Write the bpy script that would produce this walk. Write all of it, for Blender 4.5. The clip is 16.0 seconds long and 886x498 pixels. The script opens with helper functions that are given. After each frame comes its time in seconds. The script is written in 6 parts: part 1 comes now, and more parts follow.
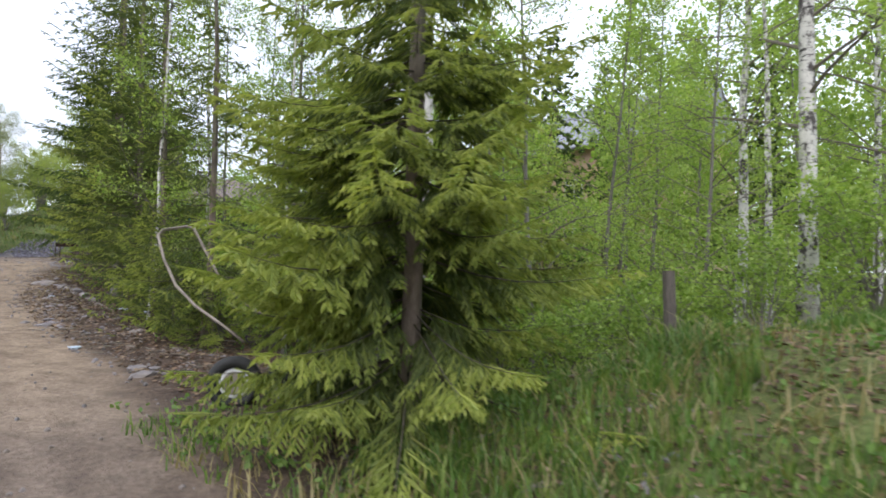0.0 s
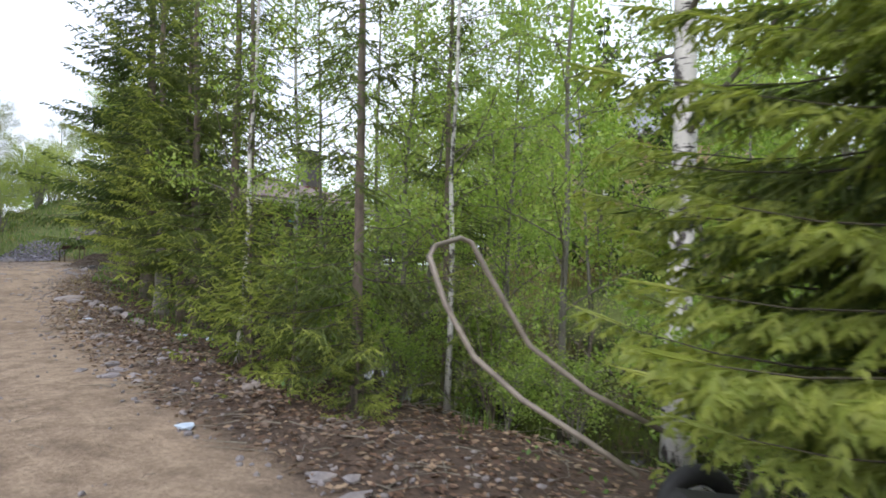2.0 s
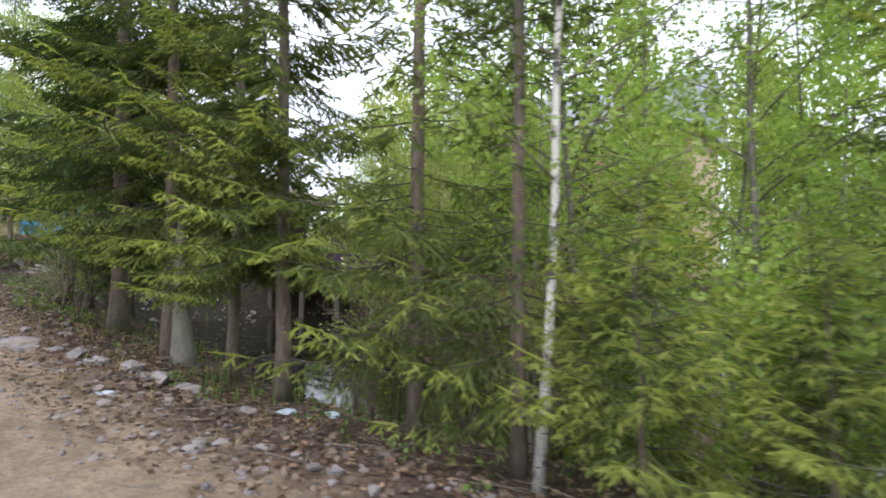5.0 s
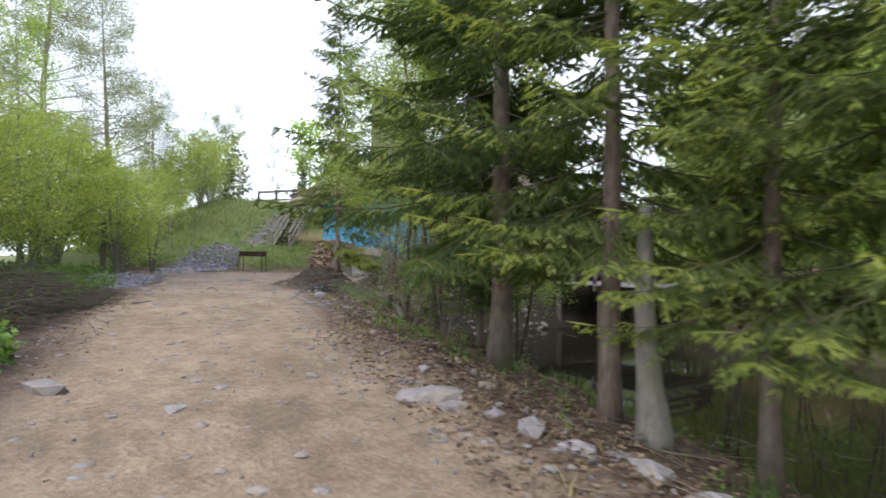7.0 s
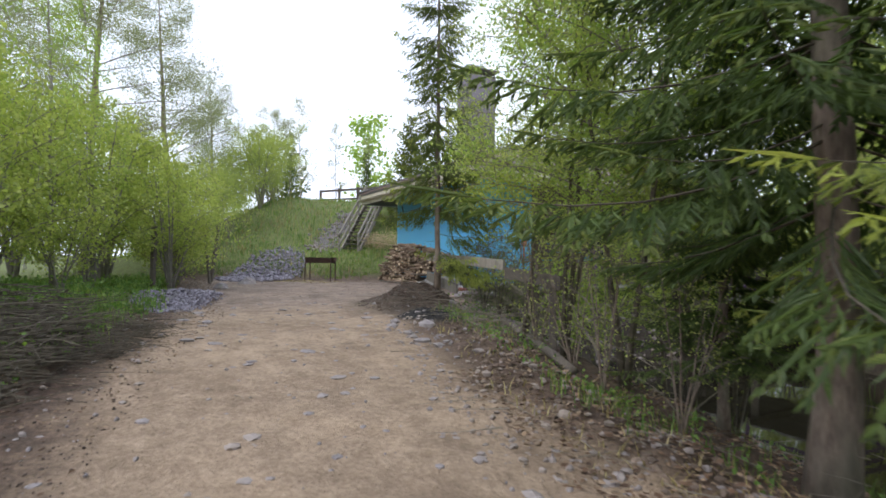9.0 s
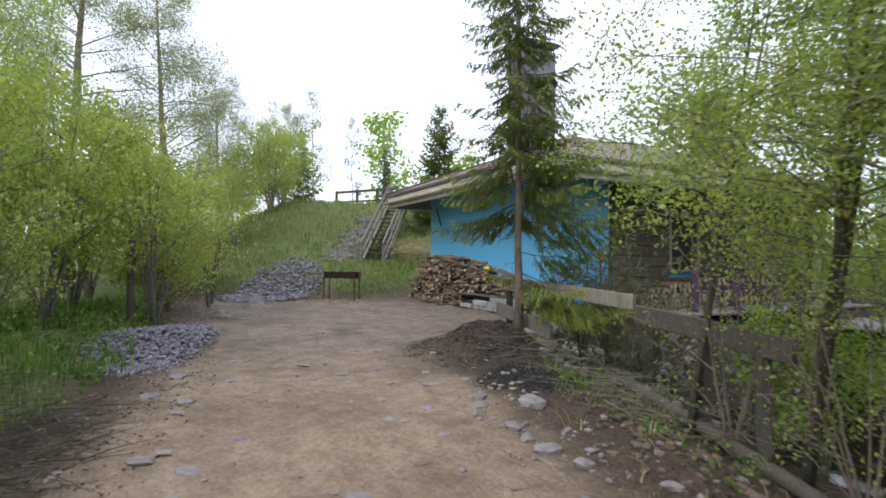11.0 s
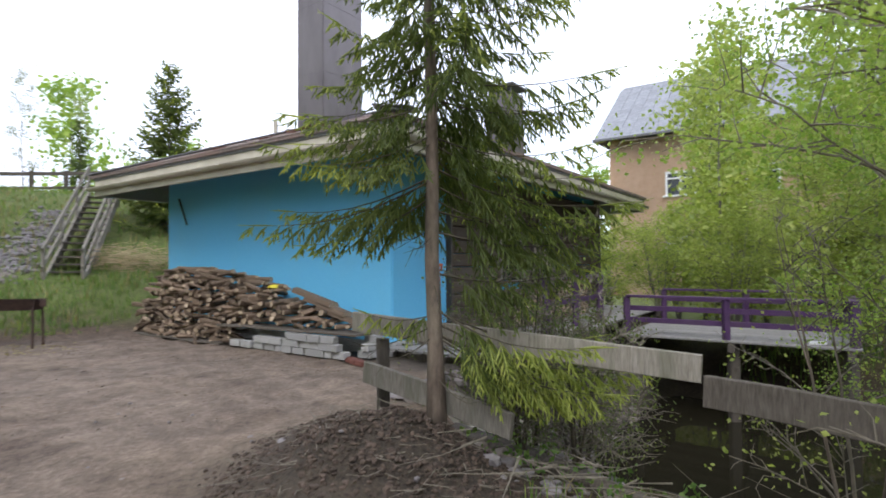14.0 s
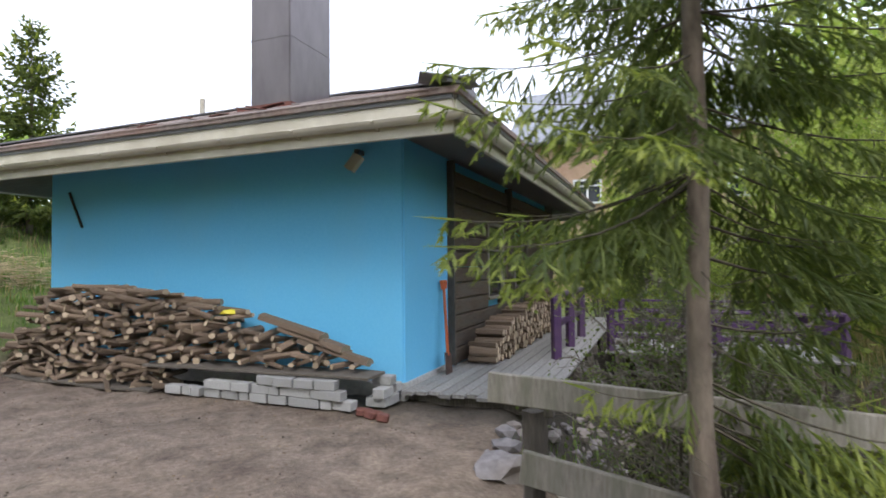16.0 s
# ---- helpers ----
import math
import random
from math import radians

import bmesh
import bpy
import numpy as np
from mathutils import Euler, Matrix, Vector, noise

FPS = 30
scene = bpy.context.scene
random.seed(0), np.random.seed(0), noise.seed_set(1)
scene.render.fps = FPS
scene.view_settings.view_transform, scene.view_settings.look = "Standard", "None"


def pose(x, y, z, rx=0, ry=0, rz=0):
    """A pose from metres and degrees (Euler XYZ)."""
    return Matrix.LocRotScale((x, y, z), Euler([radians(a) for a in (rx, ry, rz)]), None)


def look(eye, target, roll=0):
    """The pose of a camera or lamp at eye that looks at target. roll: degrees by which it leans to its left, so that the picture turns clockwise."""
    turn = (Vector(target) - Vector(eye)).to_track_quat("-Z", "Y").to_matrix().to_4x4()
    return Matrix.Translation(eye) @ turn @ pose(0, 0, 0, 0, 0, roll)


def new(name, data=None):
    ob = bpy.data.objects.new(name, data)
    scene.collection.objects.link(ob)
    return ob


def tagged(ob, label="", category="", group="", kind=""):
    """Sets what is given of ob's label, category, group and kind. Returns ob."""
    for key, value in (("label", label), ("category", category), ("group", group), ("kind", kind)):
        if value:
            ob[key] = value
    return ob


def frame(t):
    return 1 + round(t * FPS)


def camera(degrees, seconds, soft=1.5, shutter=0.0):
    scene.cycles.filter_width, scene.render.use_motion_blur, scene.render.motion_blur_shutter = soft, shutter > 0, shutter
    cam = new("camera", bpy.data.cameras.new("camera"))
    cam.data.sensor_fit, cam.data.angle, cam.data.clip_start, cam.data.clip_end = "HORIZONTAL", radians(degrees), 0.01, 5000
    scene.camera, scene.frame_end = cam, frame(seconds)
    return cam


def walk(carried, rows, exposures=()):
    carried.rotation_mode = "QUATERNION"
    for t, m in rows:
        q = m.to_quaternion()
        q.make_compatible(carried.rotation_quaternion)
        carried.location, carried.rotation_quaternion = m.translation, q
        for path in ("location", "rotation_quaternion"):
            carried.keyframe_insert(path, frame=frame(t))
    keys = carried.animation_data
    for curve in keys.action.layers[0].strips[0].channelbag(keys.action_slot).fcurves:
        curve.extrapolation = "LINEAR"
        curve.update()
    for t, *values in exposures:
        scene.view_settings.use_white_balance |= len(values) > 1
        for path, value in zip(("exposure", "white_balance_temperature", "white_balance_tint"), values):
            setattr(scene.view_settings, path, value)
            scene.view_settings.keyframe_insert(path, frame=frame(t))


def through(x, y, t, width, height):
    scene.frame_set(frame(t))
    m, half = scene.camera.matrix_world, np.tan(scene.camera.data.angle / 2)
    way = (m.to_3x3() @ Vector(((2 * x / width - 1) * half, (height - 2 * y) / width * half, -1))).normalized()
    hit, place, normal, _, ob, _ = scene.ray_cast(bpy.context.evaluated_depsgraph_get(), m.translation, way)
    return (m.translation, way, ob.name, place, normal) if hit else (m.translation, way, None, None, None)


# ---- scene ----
cam = camera(77.8, 16.0, soft=1.7, shutter=0.35)
PATH = [
    (0.0, 8.557, -4.571, 0.729, 92.01, -1.03, 15.31),
    (0.5, 7.759, -4.160, 0.788, 91.91, -1.03, 15.11),
    (1.0, 6.950, -3.686, 0.811, 91.82, -0.81, 14.72),
    (1.5, 6.137, -3.308, 0.898, 91.82, -0.81, 14.72),
    (2.0, 5.367, -2.871, 0.947, 91.72, -0.70, 14.32),
    (2.5, 4.633, -2.482, 0.996, 91.74, -0.56, 13.22),
    (3.0, 3.976, -2.052, 0.979, 91.70, -0.22, 9.33),
    (5.5, -0.363, 0.165, 1.216, 91.70, -0.50, 1.70),
    (6.0, -1.188, 0.610, 1.282, 91.60, -0.50, 8.30),
    (6.5, -2.030, 1.056, 1.365, 91.30, -0.60, 17.60),
    (7.0, -2.739, 1.617, 1.398, 91.30, -0.80, 24.00),
    (7.5, -3.531, 2.112, 1.464, 91.20, -1.00, 27.70),
    (8.0, -4.175, 2.656, 1.514, 91.20, -0.90, 29.10),
    (10.5, -7.210, 5.396, 1.926, 91.10, -0.60, 29.10),
    (11.0, -7.771, 5.940, 2.025, 91.20, -0.60, 30.10),
    (11.5, -8.349, 6.534, 2.124, 91.10, -0.40, 30.40),
    (12.0, -8.910, 7.013, 2.140, 91.20, -0.60, 30.50),
    (12.5, -9.355, 7.590, 2.157, 91.20, -0.40, 29.30),
    (13.0, -9.768, 8.101, 2.173, 91.30, -0.30, 24.00),
    (13.5, -10.098, 8.514, 2.190, 91.60, 0.00, 11.80),
    (14.0, -10.444, 8.993, 2.223, 91.50, 0.40, 1.80),
    (14.5, -10.907, 9.405, 2.272, 91.60, 0.40, -5.00),
    (15.0, -11.319, 9.933, 2.306, 91.40, 0.50, -9.20),
    (15.5, -11.830, 10.395, 2.355, 91.30, 0.40, -10.70),
    (16.0, -12.259, 10.725, 2.421, 91.70, 0.50, -11.30),
]
walk(cam, [(t, pose(*p)) for t, *p in PATH], exposures=[(0, -0.04), (3, 0.03), (5.5, 0.25), (6.5, 0.2), (8, 0.08), (11, -0.08), (12.5, -0.08), (14, 0.07), (16, 0.24)])

# ---- sky and sun: bright overcast ----
world = bpy.data.worlds.new("world")
scene.world = world
world.use_nodes = True
wn, wl = world.node_tree.nodes, world.node_tree.links
sky = wn.new("ShaderNodeTexSky")
sky.sky_type, sky.sun_disc = "NISHITA", False
sky.sun_elevation, sky.sun_rotation = radians(48), radians(192)
sky.air_density, sky.dust_density = 1.0, 4.0
cloud = wn.new("ShaderNodeTexNoise")
cloud.inputs["Scale"].default_value, cloud.inputs["Detail"].default_value = 2.2, 5
ctc = wn.new("ShaderNodeTexCoord")
wl.new(ctc.outputs["Generated"], cloud.inputs["Vector"])
cr = wn.new("ShaderNodeValToRGB")
cr.color_ramp.elements[0].position, cr.color_ramp.elements[0].color = 0.3, (7.7, 8.4, 10.3, 1)
cr.color_ramp.elements[1].position, cr.color_ramp.elements[1].color = 0.7, (9.9, 10.3, 11.9, 1)
wl.new(cloud.outputs["Fac"], cr.inputs[0])
wmix = wn.new("ShaderNodeMix")
wmix.data_type = "RGBA"
wmix.inputs["Factor"].default_value = 0.85
wl.new(sky.outputs[0], wmix.inputs["A"])
wl.new(cr.outputs[0], wmix.inputs["B"])
wl.new(wmix.outputs["Result"], wn["Background"].inputs[0])
wn["Background"].inputs[1].default_value = 0.185
sun = new("sun", bpy.data.lights.new("sun", "SUN"))
sun.data.energy, sun.data.angle, sun.data.color = 1.3, radians(22), (1.0, 0.985, 0.965)
sun.matrix_world = look((-6, -27, 33), (0, 0, 0))


# ---- materials ----
def ramp(nt, fac, stops):
    n = nt.nodes.new("ShaderNodeValToRGB")
    while len(n.color_ramp.elements) < len(stops):
        n.color_ramp.elements.new(0.5)
    for e, (p, c) in zip(n.color_ramp.elements, stops):
        e.position, e.color = p, (*c, 1)
    nt.links.new(fac, n.inputs[0])
    return n.outputs[0]


def noise_node(nt, vec, scale, detail=4, rough=0.55):
    n = nt.nodes.new("ShaderNodeTexNoise")
    n.inputs["Scale"].default_value, n.inputs["Detail"].default_value, n.inputs["Roughness"].default_value = scale, detail, rough
    nt.links.new(vec, n.inputs["Vector"])
    return n.outputs["Fac"]


def mapped(nt, stretch, where="Object"):
    tc, mp = nt.nodes.new("ShaderNodeTexCoord"), nt.nodes.new("ShaderNodeMapping")
    mp.inputs["Scale"].default_value = stretch
    nt.links.new(tc.outputs[where], mp.inputs[0])
    return mp.outputs[0]


def mixed(nt, mode, fac, a, b):
    n = nt.nodes.new("ShaderNodeMix")
    n.data_type, n.blend_type = "RGBA", mode
    for key, v in (("Factor", fac), ("A", a), ("B", b)):
        if isinstance(v, (int, float)):
            n.inputs[key].default_value = v
        elif isinstance(v, tuple):
            n.inputs[key].default_value = (*v, 1)
        else:
            nt.links.new(v, n.inputs[key])
    return n.outputs["Result"]


def brightness_random(nt, col, amount, per="island"):
    if per == "island":
        g = nt.nodes.new("ShaderNodeNewGeometry").outputs["Random Per Island"]
    else:
        g = nt.nodes.new("ShaderNodeObjectInfo").outputs["Random"]
    mr = nt.nodes.new("ShaderNodeMapRange")
    mr.inputs["To Min"].default_value, mr.inputs["To Max"].default_value = 1 - amount, 1 + amount
    nt.links.new(g, mr.inputs["Value"])
    h = nt.nodes.new("ShaderNodeHueSaturation")
    nt.links.new(mr.outputs[0], h.inputs["Value"])
    nt.links.new(col, h.inputs["Color"])
    return h.outputs[0]


def mat(name, c1, c2, scale=8, rough=0.85, bump=0.3, stretch=(1, 1, 1), stain=None, stain_scale=0.8, metal=0.0, vary=0.0, per="object", bump_dist=0.02, lo=0.3, hi=0.7):
    m = bpy.data.materials.new(name)
    m.use_nodes = True
    nt = m.node_tree
    b = nt.nodes["Principled BSDF"]
    vec = mapped(nt, stretch)
    fine = noise_node(nt, vec, scale, 6, 0.65)
    col = ramp(nt, fine, [(lo, c1), (hi, c2)])
    if stain:
        big = noise_node(nt, vec, stain_scale, 3)
        msk = ramp(nt, big, [(0.45, (0, 0, 0)), (0.65, (1, 1, 1))])
        col = mixed(nt, "MIX", msk, col, mixed(nt, "MIX", 0.6, col, stain))
    if vary:
        col = brightness_random(nt, col, vary, per)
    nt.links.new(col, b.inputs["Base Color"])
    b.inputs["Roughness"].default_value, b.inputs["Metallic"].default_value = rough, metal
    if bump:
        bp = nt.nodes.new("ShaderNodeBump")
        bp.inputs["Strength"].default_value, bp.inputs["Distance"].default_value = bump, bump_dist
        nt.links.new(fine, bp.inputs["Height"])
        nt.links.new(bp.outputs[0], b.inputs["Normal"])
    return m


def leafy(name, c1, c2, c3, through=0.4, rough=0.55, patch=1.2):
    """Thin leaves or needles: colour varies leaf by leaf and from bough to bough, light shines through."""
    m = bpy.data.materials.new(name)
    m.use_nodes = True
    nt = m.node_tree
    b, out = nt.nodes["Principled BSDF"], nt.nodes["Material Output"]
    g = nt.nodes.new("ShaderNodeNewGeometry").outputs["Random Per Island"]
    col = ramp(nt, g, [(0.0, c1), (0.55, c2), (1.0, c3)])
    big = noise_node(nt, mapped(nt, (1, 1, 1)), patch, 3)
    col = mixed(nt, "MULTIPLY", 1.0, col, ramp(nt, big, [(0.3, (0.72, 0.75, 0.7)), (0.7, (1.15, 1.1, 1.0))]))
    nt.links.new(col, b.inputs["Base Color"])
    b.inputs["Roughness"].default_value = rough
    tr = nt.nodes.new("ShaderNodeBsdfTranslucent")
    nt.links.new(mixed(nt, "MULTIPLY", 1.0, col, (1.25, 1.35, 0.7)), tr.inputs["Color"])
    mx = nt.nodes.new("ShaderNodeMixShader")
    mx.inputs[0].default_value = through
    nt.links.new(b.outputs[0], mx.inputs[1])
    nt.links.new(tr.outputs[0], mx.inputs[2])
    nt.links.new(mx.outputs[0], out.inputs["Surface"])
    return m


M_NEEDLE = leafy("needles_old", (0.085, 0.122, 0.036), (0.135, 0.178, 0.05), (0.19, 0.23, 0.07), 0.38)
M_SHOOT = leafy("needles_new", (0.24, 0.3, 0.07), (0.34, 0.39, 0.095), (0.43, 0.47, 0.13), 0.4)
# darker copy of needles_old: shade put into the needle colour
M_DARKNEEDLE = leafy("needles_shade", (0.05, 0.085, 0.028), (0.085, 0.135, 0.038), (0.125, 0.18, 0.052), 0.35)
M_LEAF = leafy("spring_leaves", (0.23, 0.35, 0.085), (0.33, 0.45, 0.115), (0.44, 0.54, 0.17), 0.5)
M_LEAF_YELLOW = leafy("willow_leaves", (0.27, 0.34, 0.095), (0.38, 0.445, 0.135), (0.49, 0.53, 0.2), 0.5)
M_LEAF_PALE = leafy("pale_birch_leaves", (0.2, 0.24, 0.14), (0.29, 0.32, 0.2), (0.38, 0.4, 0.27), 0.4)
M_GRASS = leafy("grass_blades", (0.075, 0.145, 0.035), (0.13, 0.235, 0.05), (0.25, 0.32, 0.085), 0.4, patch=0.7)
M_WEED = leafy("weed_leaves", (0.08, 0.16, 0.035), (0.13, 0.24, 0.055), (0.22, 0.32, 0.09), 0.4)
M_DRYGRASS = leafy("dry_grass", (0.2, 0.16, 0.07), (0.32, 0.26, 0.13), (0.42, 0.36, 0.2), 0.3)
M_LITTER = leafy("fallen_leaves", (0.055, 0.032, 0.024), (0.15, 0.09, 0.06), (0.34, 0.25, 0.18), 0.1, 0.8)
M_BARK = mat("spruce_bark", (0.1, 0.075, 0.06), (0.28, 0.22, 0.175), 14, 0.95, 0.9, (1, 1, 0.35), (0.13, 0.14, 0.1), 2.0)
M_TWIG = mat("twig_bark", (0.11, 0.095, 0.07), (0.24, 0.21, 0.17), 20, 0.9, 0.3)
M_LIMB = mat("spruce_limb_bark", (0.045, 0.04, 0.028), (0.12, 0.1, 0.07), 20, 0.9, 0.3)
M_GREYBARK = mat("grey_bark", (0.1, 0.09, 0.075), (0.27, 0.25, 0.22), 12, 0.9, 0.6, (1, 1, 0.4), (0.2, 0.2, 0.14), 2.0)


def birch_bark():
    m = mat("birch_bark", (0.5, 0.48, 0.44), (0.74, 0.71, 0.66), 10, 0.75, 0.25, (1, 1, 0.5))
    nt = m.node_tree
    b = nt.nodes["Principled BSDF"]
    col = b.inputs["Base Color"].links[0].from_socket
    marks = noise_node(nt, mapped(nt, (2.6, 2.6, 11)), 1.5, 6, 0.75)
    msk = ramp(nt, marks, [(0.56, (0, 0, 0)), (0.62, (1, 1, 1))])
    patch = ramp(nt, noise_node(nt, mapped(nt, (2.2, 2.2, 1.5)), 2.4, 5, 0.7), [(0.5, (0, 0, 0)), (0.57, (1, 1, 1))])
    col = mixed(nt, "MIX", patch, col, (0.07, 0.06, 0.055))
    nt.links.new(mixed(nt, "MIX", msk, col, (0.035, 0.03, 0.028)), b.inputs["Base Color"])
    return m


M_BIRCH = birch_bark()
M_STONE = mat("path_stone", (0.15, 0.135, 0.138), (0.31, 0.283, 0.285), 9, 0.85, 0.4, stain=(0.3, 0.24, 0.18), vary=0.18)
M_GRAVEL = mat("crushed_stone", (0.12, 0.112, 0.135), (0.3, 0.28, 0.325), 14, 0.85, 0.3, vary=0.35, per="island")
M_CLOD = mat("dug_soil", (0.035, 0.025, 0.019), (0.12, 0.086, 0.066), 18, 0.95, 0.6, vary=0.3, per="island")
M_BLUE = mat("blue_render", (0.13, 0.5, 0.83), (0.155, 0.54, 0.86), 30, 0.8, 0.25, (1, 1, 1), (0.17, 0.5, 0.76), 0.7, bump_dist=0.006)
M_SOFFIT = mat("soffit_boards", (0.2, 0.19, 0.18), (0.32, 0.31, 0.29), 6, 0.8, 0.3, (1, 12, 1))
M_GUTTER = mat("cream_gutter", (0.52, 0.48, 0.4), (0.62, 0.58, 0.49), 5, 0.45, 0.05, stain=(0.4, 0.36, 0.28), stain_scale=1.5)
M_FASCIA = mat("dark_drip_edge", (0.1, 0.1, 0.11), (0.17, 0.17, 0.18), 7, 0.5, 0.1)
M_ROOF = mat("worn_bitumen_roof", (0.13, 0.1, 0.09), (0.25, 0.21, 0.19), 16, 0.9, 0.5, (1, 1, 1), (0.24, 0.15, 0.12), 1.2)
M_SHEET = mat("brown_sheet_metal", (0.13, 0.115, 0.12), (0.19, 0.17, 0.175), 4, 0.4, 0.05, (1, 1, 0.4), (0.22, 0.2, 0.205), 0.9, metal=0.6)
M_LOGWALL = mat("weathered_log_wall", (0.06, 0.043, 0.032), (0.13, 0.095, 0.07), 7, 0.9, 0.6, (1, 1, 9), (0.1, 0.09, 0.08), 1.5, vary=0.2)
M_WOOD_GREY = mat("grey_weathered_board", (0.17, 0.15, 0.125), (0.33, 0.3, 0.26), 9, 0.9, 0.5, (7, 7, 1), (0.14, 0.14, 0.1), 1.2, vary=0.15)
M_DECK = mat("grey_deck_board", (0.16, 0.15, 0.145), (0.29, 0.28, 0.27), 9, 0.85, 0.4, (6, 1, 1), vary=0.15)
M_PURPLE = mat("purple_paint", (0.05, 0.02, 0.07), (0.085, 0.035, 0.115), 8, 0.5, 0.15, stain=(0.08, 0.05, 0.08), stain_scale=2)
M_WOOD_DARK = mat("dark_wet_board", (0.06, 0.05, 0.042), (0.14, 0.12, 0.1), 9, 0.9, 0.5, (6, 6, 1), vary=0.2)
M_LOGSIDE = mat("firewood_bark", (0.1, 0.07, 0.05), (0.29, 0.21, 0.15), 16, 0.95, 0.6, (3, 3, 1), vary=0.4)
M_LOGCUT = mat("firewood_cut", (0.28, 0.21, 0.14), (0.56, 0.45, 0.33), 10, 0.85, 0.3, vary=0.35)
M_RUST = mat("rusty_steel", (0.045, 0.03, 0.03), (0.12, 0.07, 0.055), 12, 0.8, 0.3, metal=0.3)
M_BLOCK = mat("grey_cement_block", (0.28, 0.28, 0.28), (0.44, 0.43, 0.42), 16, 0.95, 0.5, vary=0.15)
M_BRICKRED = mat("dark_red_brick", (0.1, 0.035, 0.03), (0.2, 0.08, 0.06), 14, 0.9, 0.4)
M_WHITEBLOCK = mat("chalky_white_block", (0.5, 0.46, 0.38), (0.68, 0.64, 0.56), 8, 0.9, 0.4, stain=(0.3, 0.26, 0.2), stain_scale=2)
M_STRAW = mat("dry_straw", (0.36, 0.27, 0.15), (0.56, 0.45, 0.29), 20, 0.9, 0.6, vary=0.25, per="island")
M_ORANGE = mat("orange_render", (0.68, 0.47, 0.32), (0.77, 0.57, 0.42), 3, 0.9, 0.15, stain=(0.62, 0.46, 0.33), stain_scale=0.4)
M_TILE = mat("grey_roof_tile", (0.17, 0.18, 0.2), (0.28, 0.29, 0.31), 5, 0.5, 0.2, vary=0.1, per="island")
M_WHITE = mat("white_window_paint", (0.72, 0.73, 0.74), (0.8, 0.8, 0.8), 6, 0.5, 0.05)
M_PLASTIC_RED = mat("orange_red_plastic", (0.5, 0.1, 0.03), (0.6, 0.14, 0.05), 5, 0.45, 0.0)
M_YELLOW = mat("yellow_plastic", (0.7, 0.6, 0.03), (0.8, 0.7, 0.05), 5, 0.5, 0.0)
M_RUBBER = mat("black_rubber", (0.012, 0.012, 0.012), (0.03, 0.03, 0.03), 10, 0.7, 0.2)
M_PALEBLUE = mat("pale_blue_plastic", (0.4, 0.5, 0.62), (0.6, 0.68, 0.78), 6, 0.5, 0.3)
M_STEEL = mat("weathered_steel_tube", (0.2, 0.17, 0.14), (0.36, 0.31, 0.26), 12, 0.6, 0.2, metal=0.3)
M_RIM = mat("rim_soil", (0.085, 0.062, 0.046), (0.2, 0.15, 0.115), 16, 0.95, 0.6, vary=0.3, per="island")
M_CHAR = mat("charcoal", (0.008, 0.008, 0.009), (0.03, 0.03, 0.032), 14, 0.8, 0.4, vary=0.4, per="island")


def glass_mat():
    m = bpy.data.materials.new("window_glass")
    m.use_nodes = True
    b = m.node_tree.nodes["Principled BSDF"]
    b.inputs["Base Color"].default_value = (0.03, 0.035, 0.04, 1)
    b.inputs["Roughness"].default_value = 0.05
    b.inputs["IOR"].default_value = 1.5
    return m


def water_mat():
    m = bpy.data.materials.new("pond_water")
    m.use_nodes = True
    nt = m.node_tree
    b = nt.nodes["Principled BSDF"]
    b.inputs["Base Color"].default_value = (0.018, 0.016, 0.01, 1)
    b.inputs["Roughness"].default_value, b.inputs["IOR"].default_value = 0.03, 1.33
    bp = nt.nodes.new("ShaderNodeBump")
    bp.inputs["Strength"].default_value, bp.inputs["Distance"].default_value = 0.06, 0.02
    nt.links.new(noise_node(nt, mapped(nt, (1, 1, 1)), 3.0, 3), bp.inputs["Height"])
    nt.links.new(bp.outputs[0], b.inputs["Normal"])
    return m


M_GLASS, M_WATER = glass_mat(), water_mat()


# ---- mesh helpers ----
def arrays_mesh(name, verts, faces, mats, index=None, smooth=False):
    """A mesh from numpy arrays: faces is a list of arrays of triangles or quads."""
    me = bpy.data.meshes.new(name)
    verts = np.asarray(verts, dtype=np.float32)
    faces = [np.asarray(f, dtype=np.int32) for f in (faces if isinstance(faces, list) else [faces]) if len(f)]
    loops = np.concatenate([f.ravel() for f in faces])
    sizes = np.concatenate([np.full(len(f), f.shape[1], dtype=np.int32) for f in faces])
    me.vertices.add(len(verts))
    me.vertices.foreach_set("co", verts.ravel())
    me.loops.add(len(loops))
    me.loops.foreach_set("vertex_index", loops)
    me.polygons.add(len(sizes))
    me.polygons.foreach_set("loop_start", np.concatenate([[0], np.cumsum(sizes)[:-1]]).astype(np.int32))
    me.polygons.foreach_set("loop_total", sizes)
    for m in (mats if isinstance(mats, list) else [mats]):
        me.materials.append(m)
    if index is not None:
        me.polygons.foreach_set("material_index", np.asarray(index, dtype=np.int32))
    me.polygons.foreach_set("use_smooth", np.full(len(sizes), smooth))
    me.update(calc_edges=True)
    me.validate()
    return me


def put(name, me, parent=None, label="", m=None):
    ob = new(name, me)
    if parent is not None:
        ob.parent = parent
    if m is not None:
        ob.matrix_basis = m
    if label:
        ob["label"] = label
    return ob


def part(name, bm, material, parent, label="", m=None):
    me = bpy.data.meshes.new(name)
    bm.to_mesh(me)
    bm.free()
    me.materials.append(material)
    return put(name, me, parent, label, m)


def thing(name, label, category, m=None, group="", kind=""):
    ob = new(name)
    ob.empty_display_size = 0.2
    if m is not None:
        ob.matrix_basis = m
    return tagged(ob, label, category, group, kind)


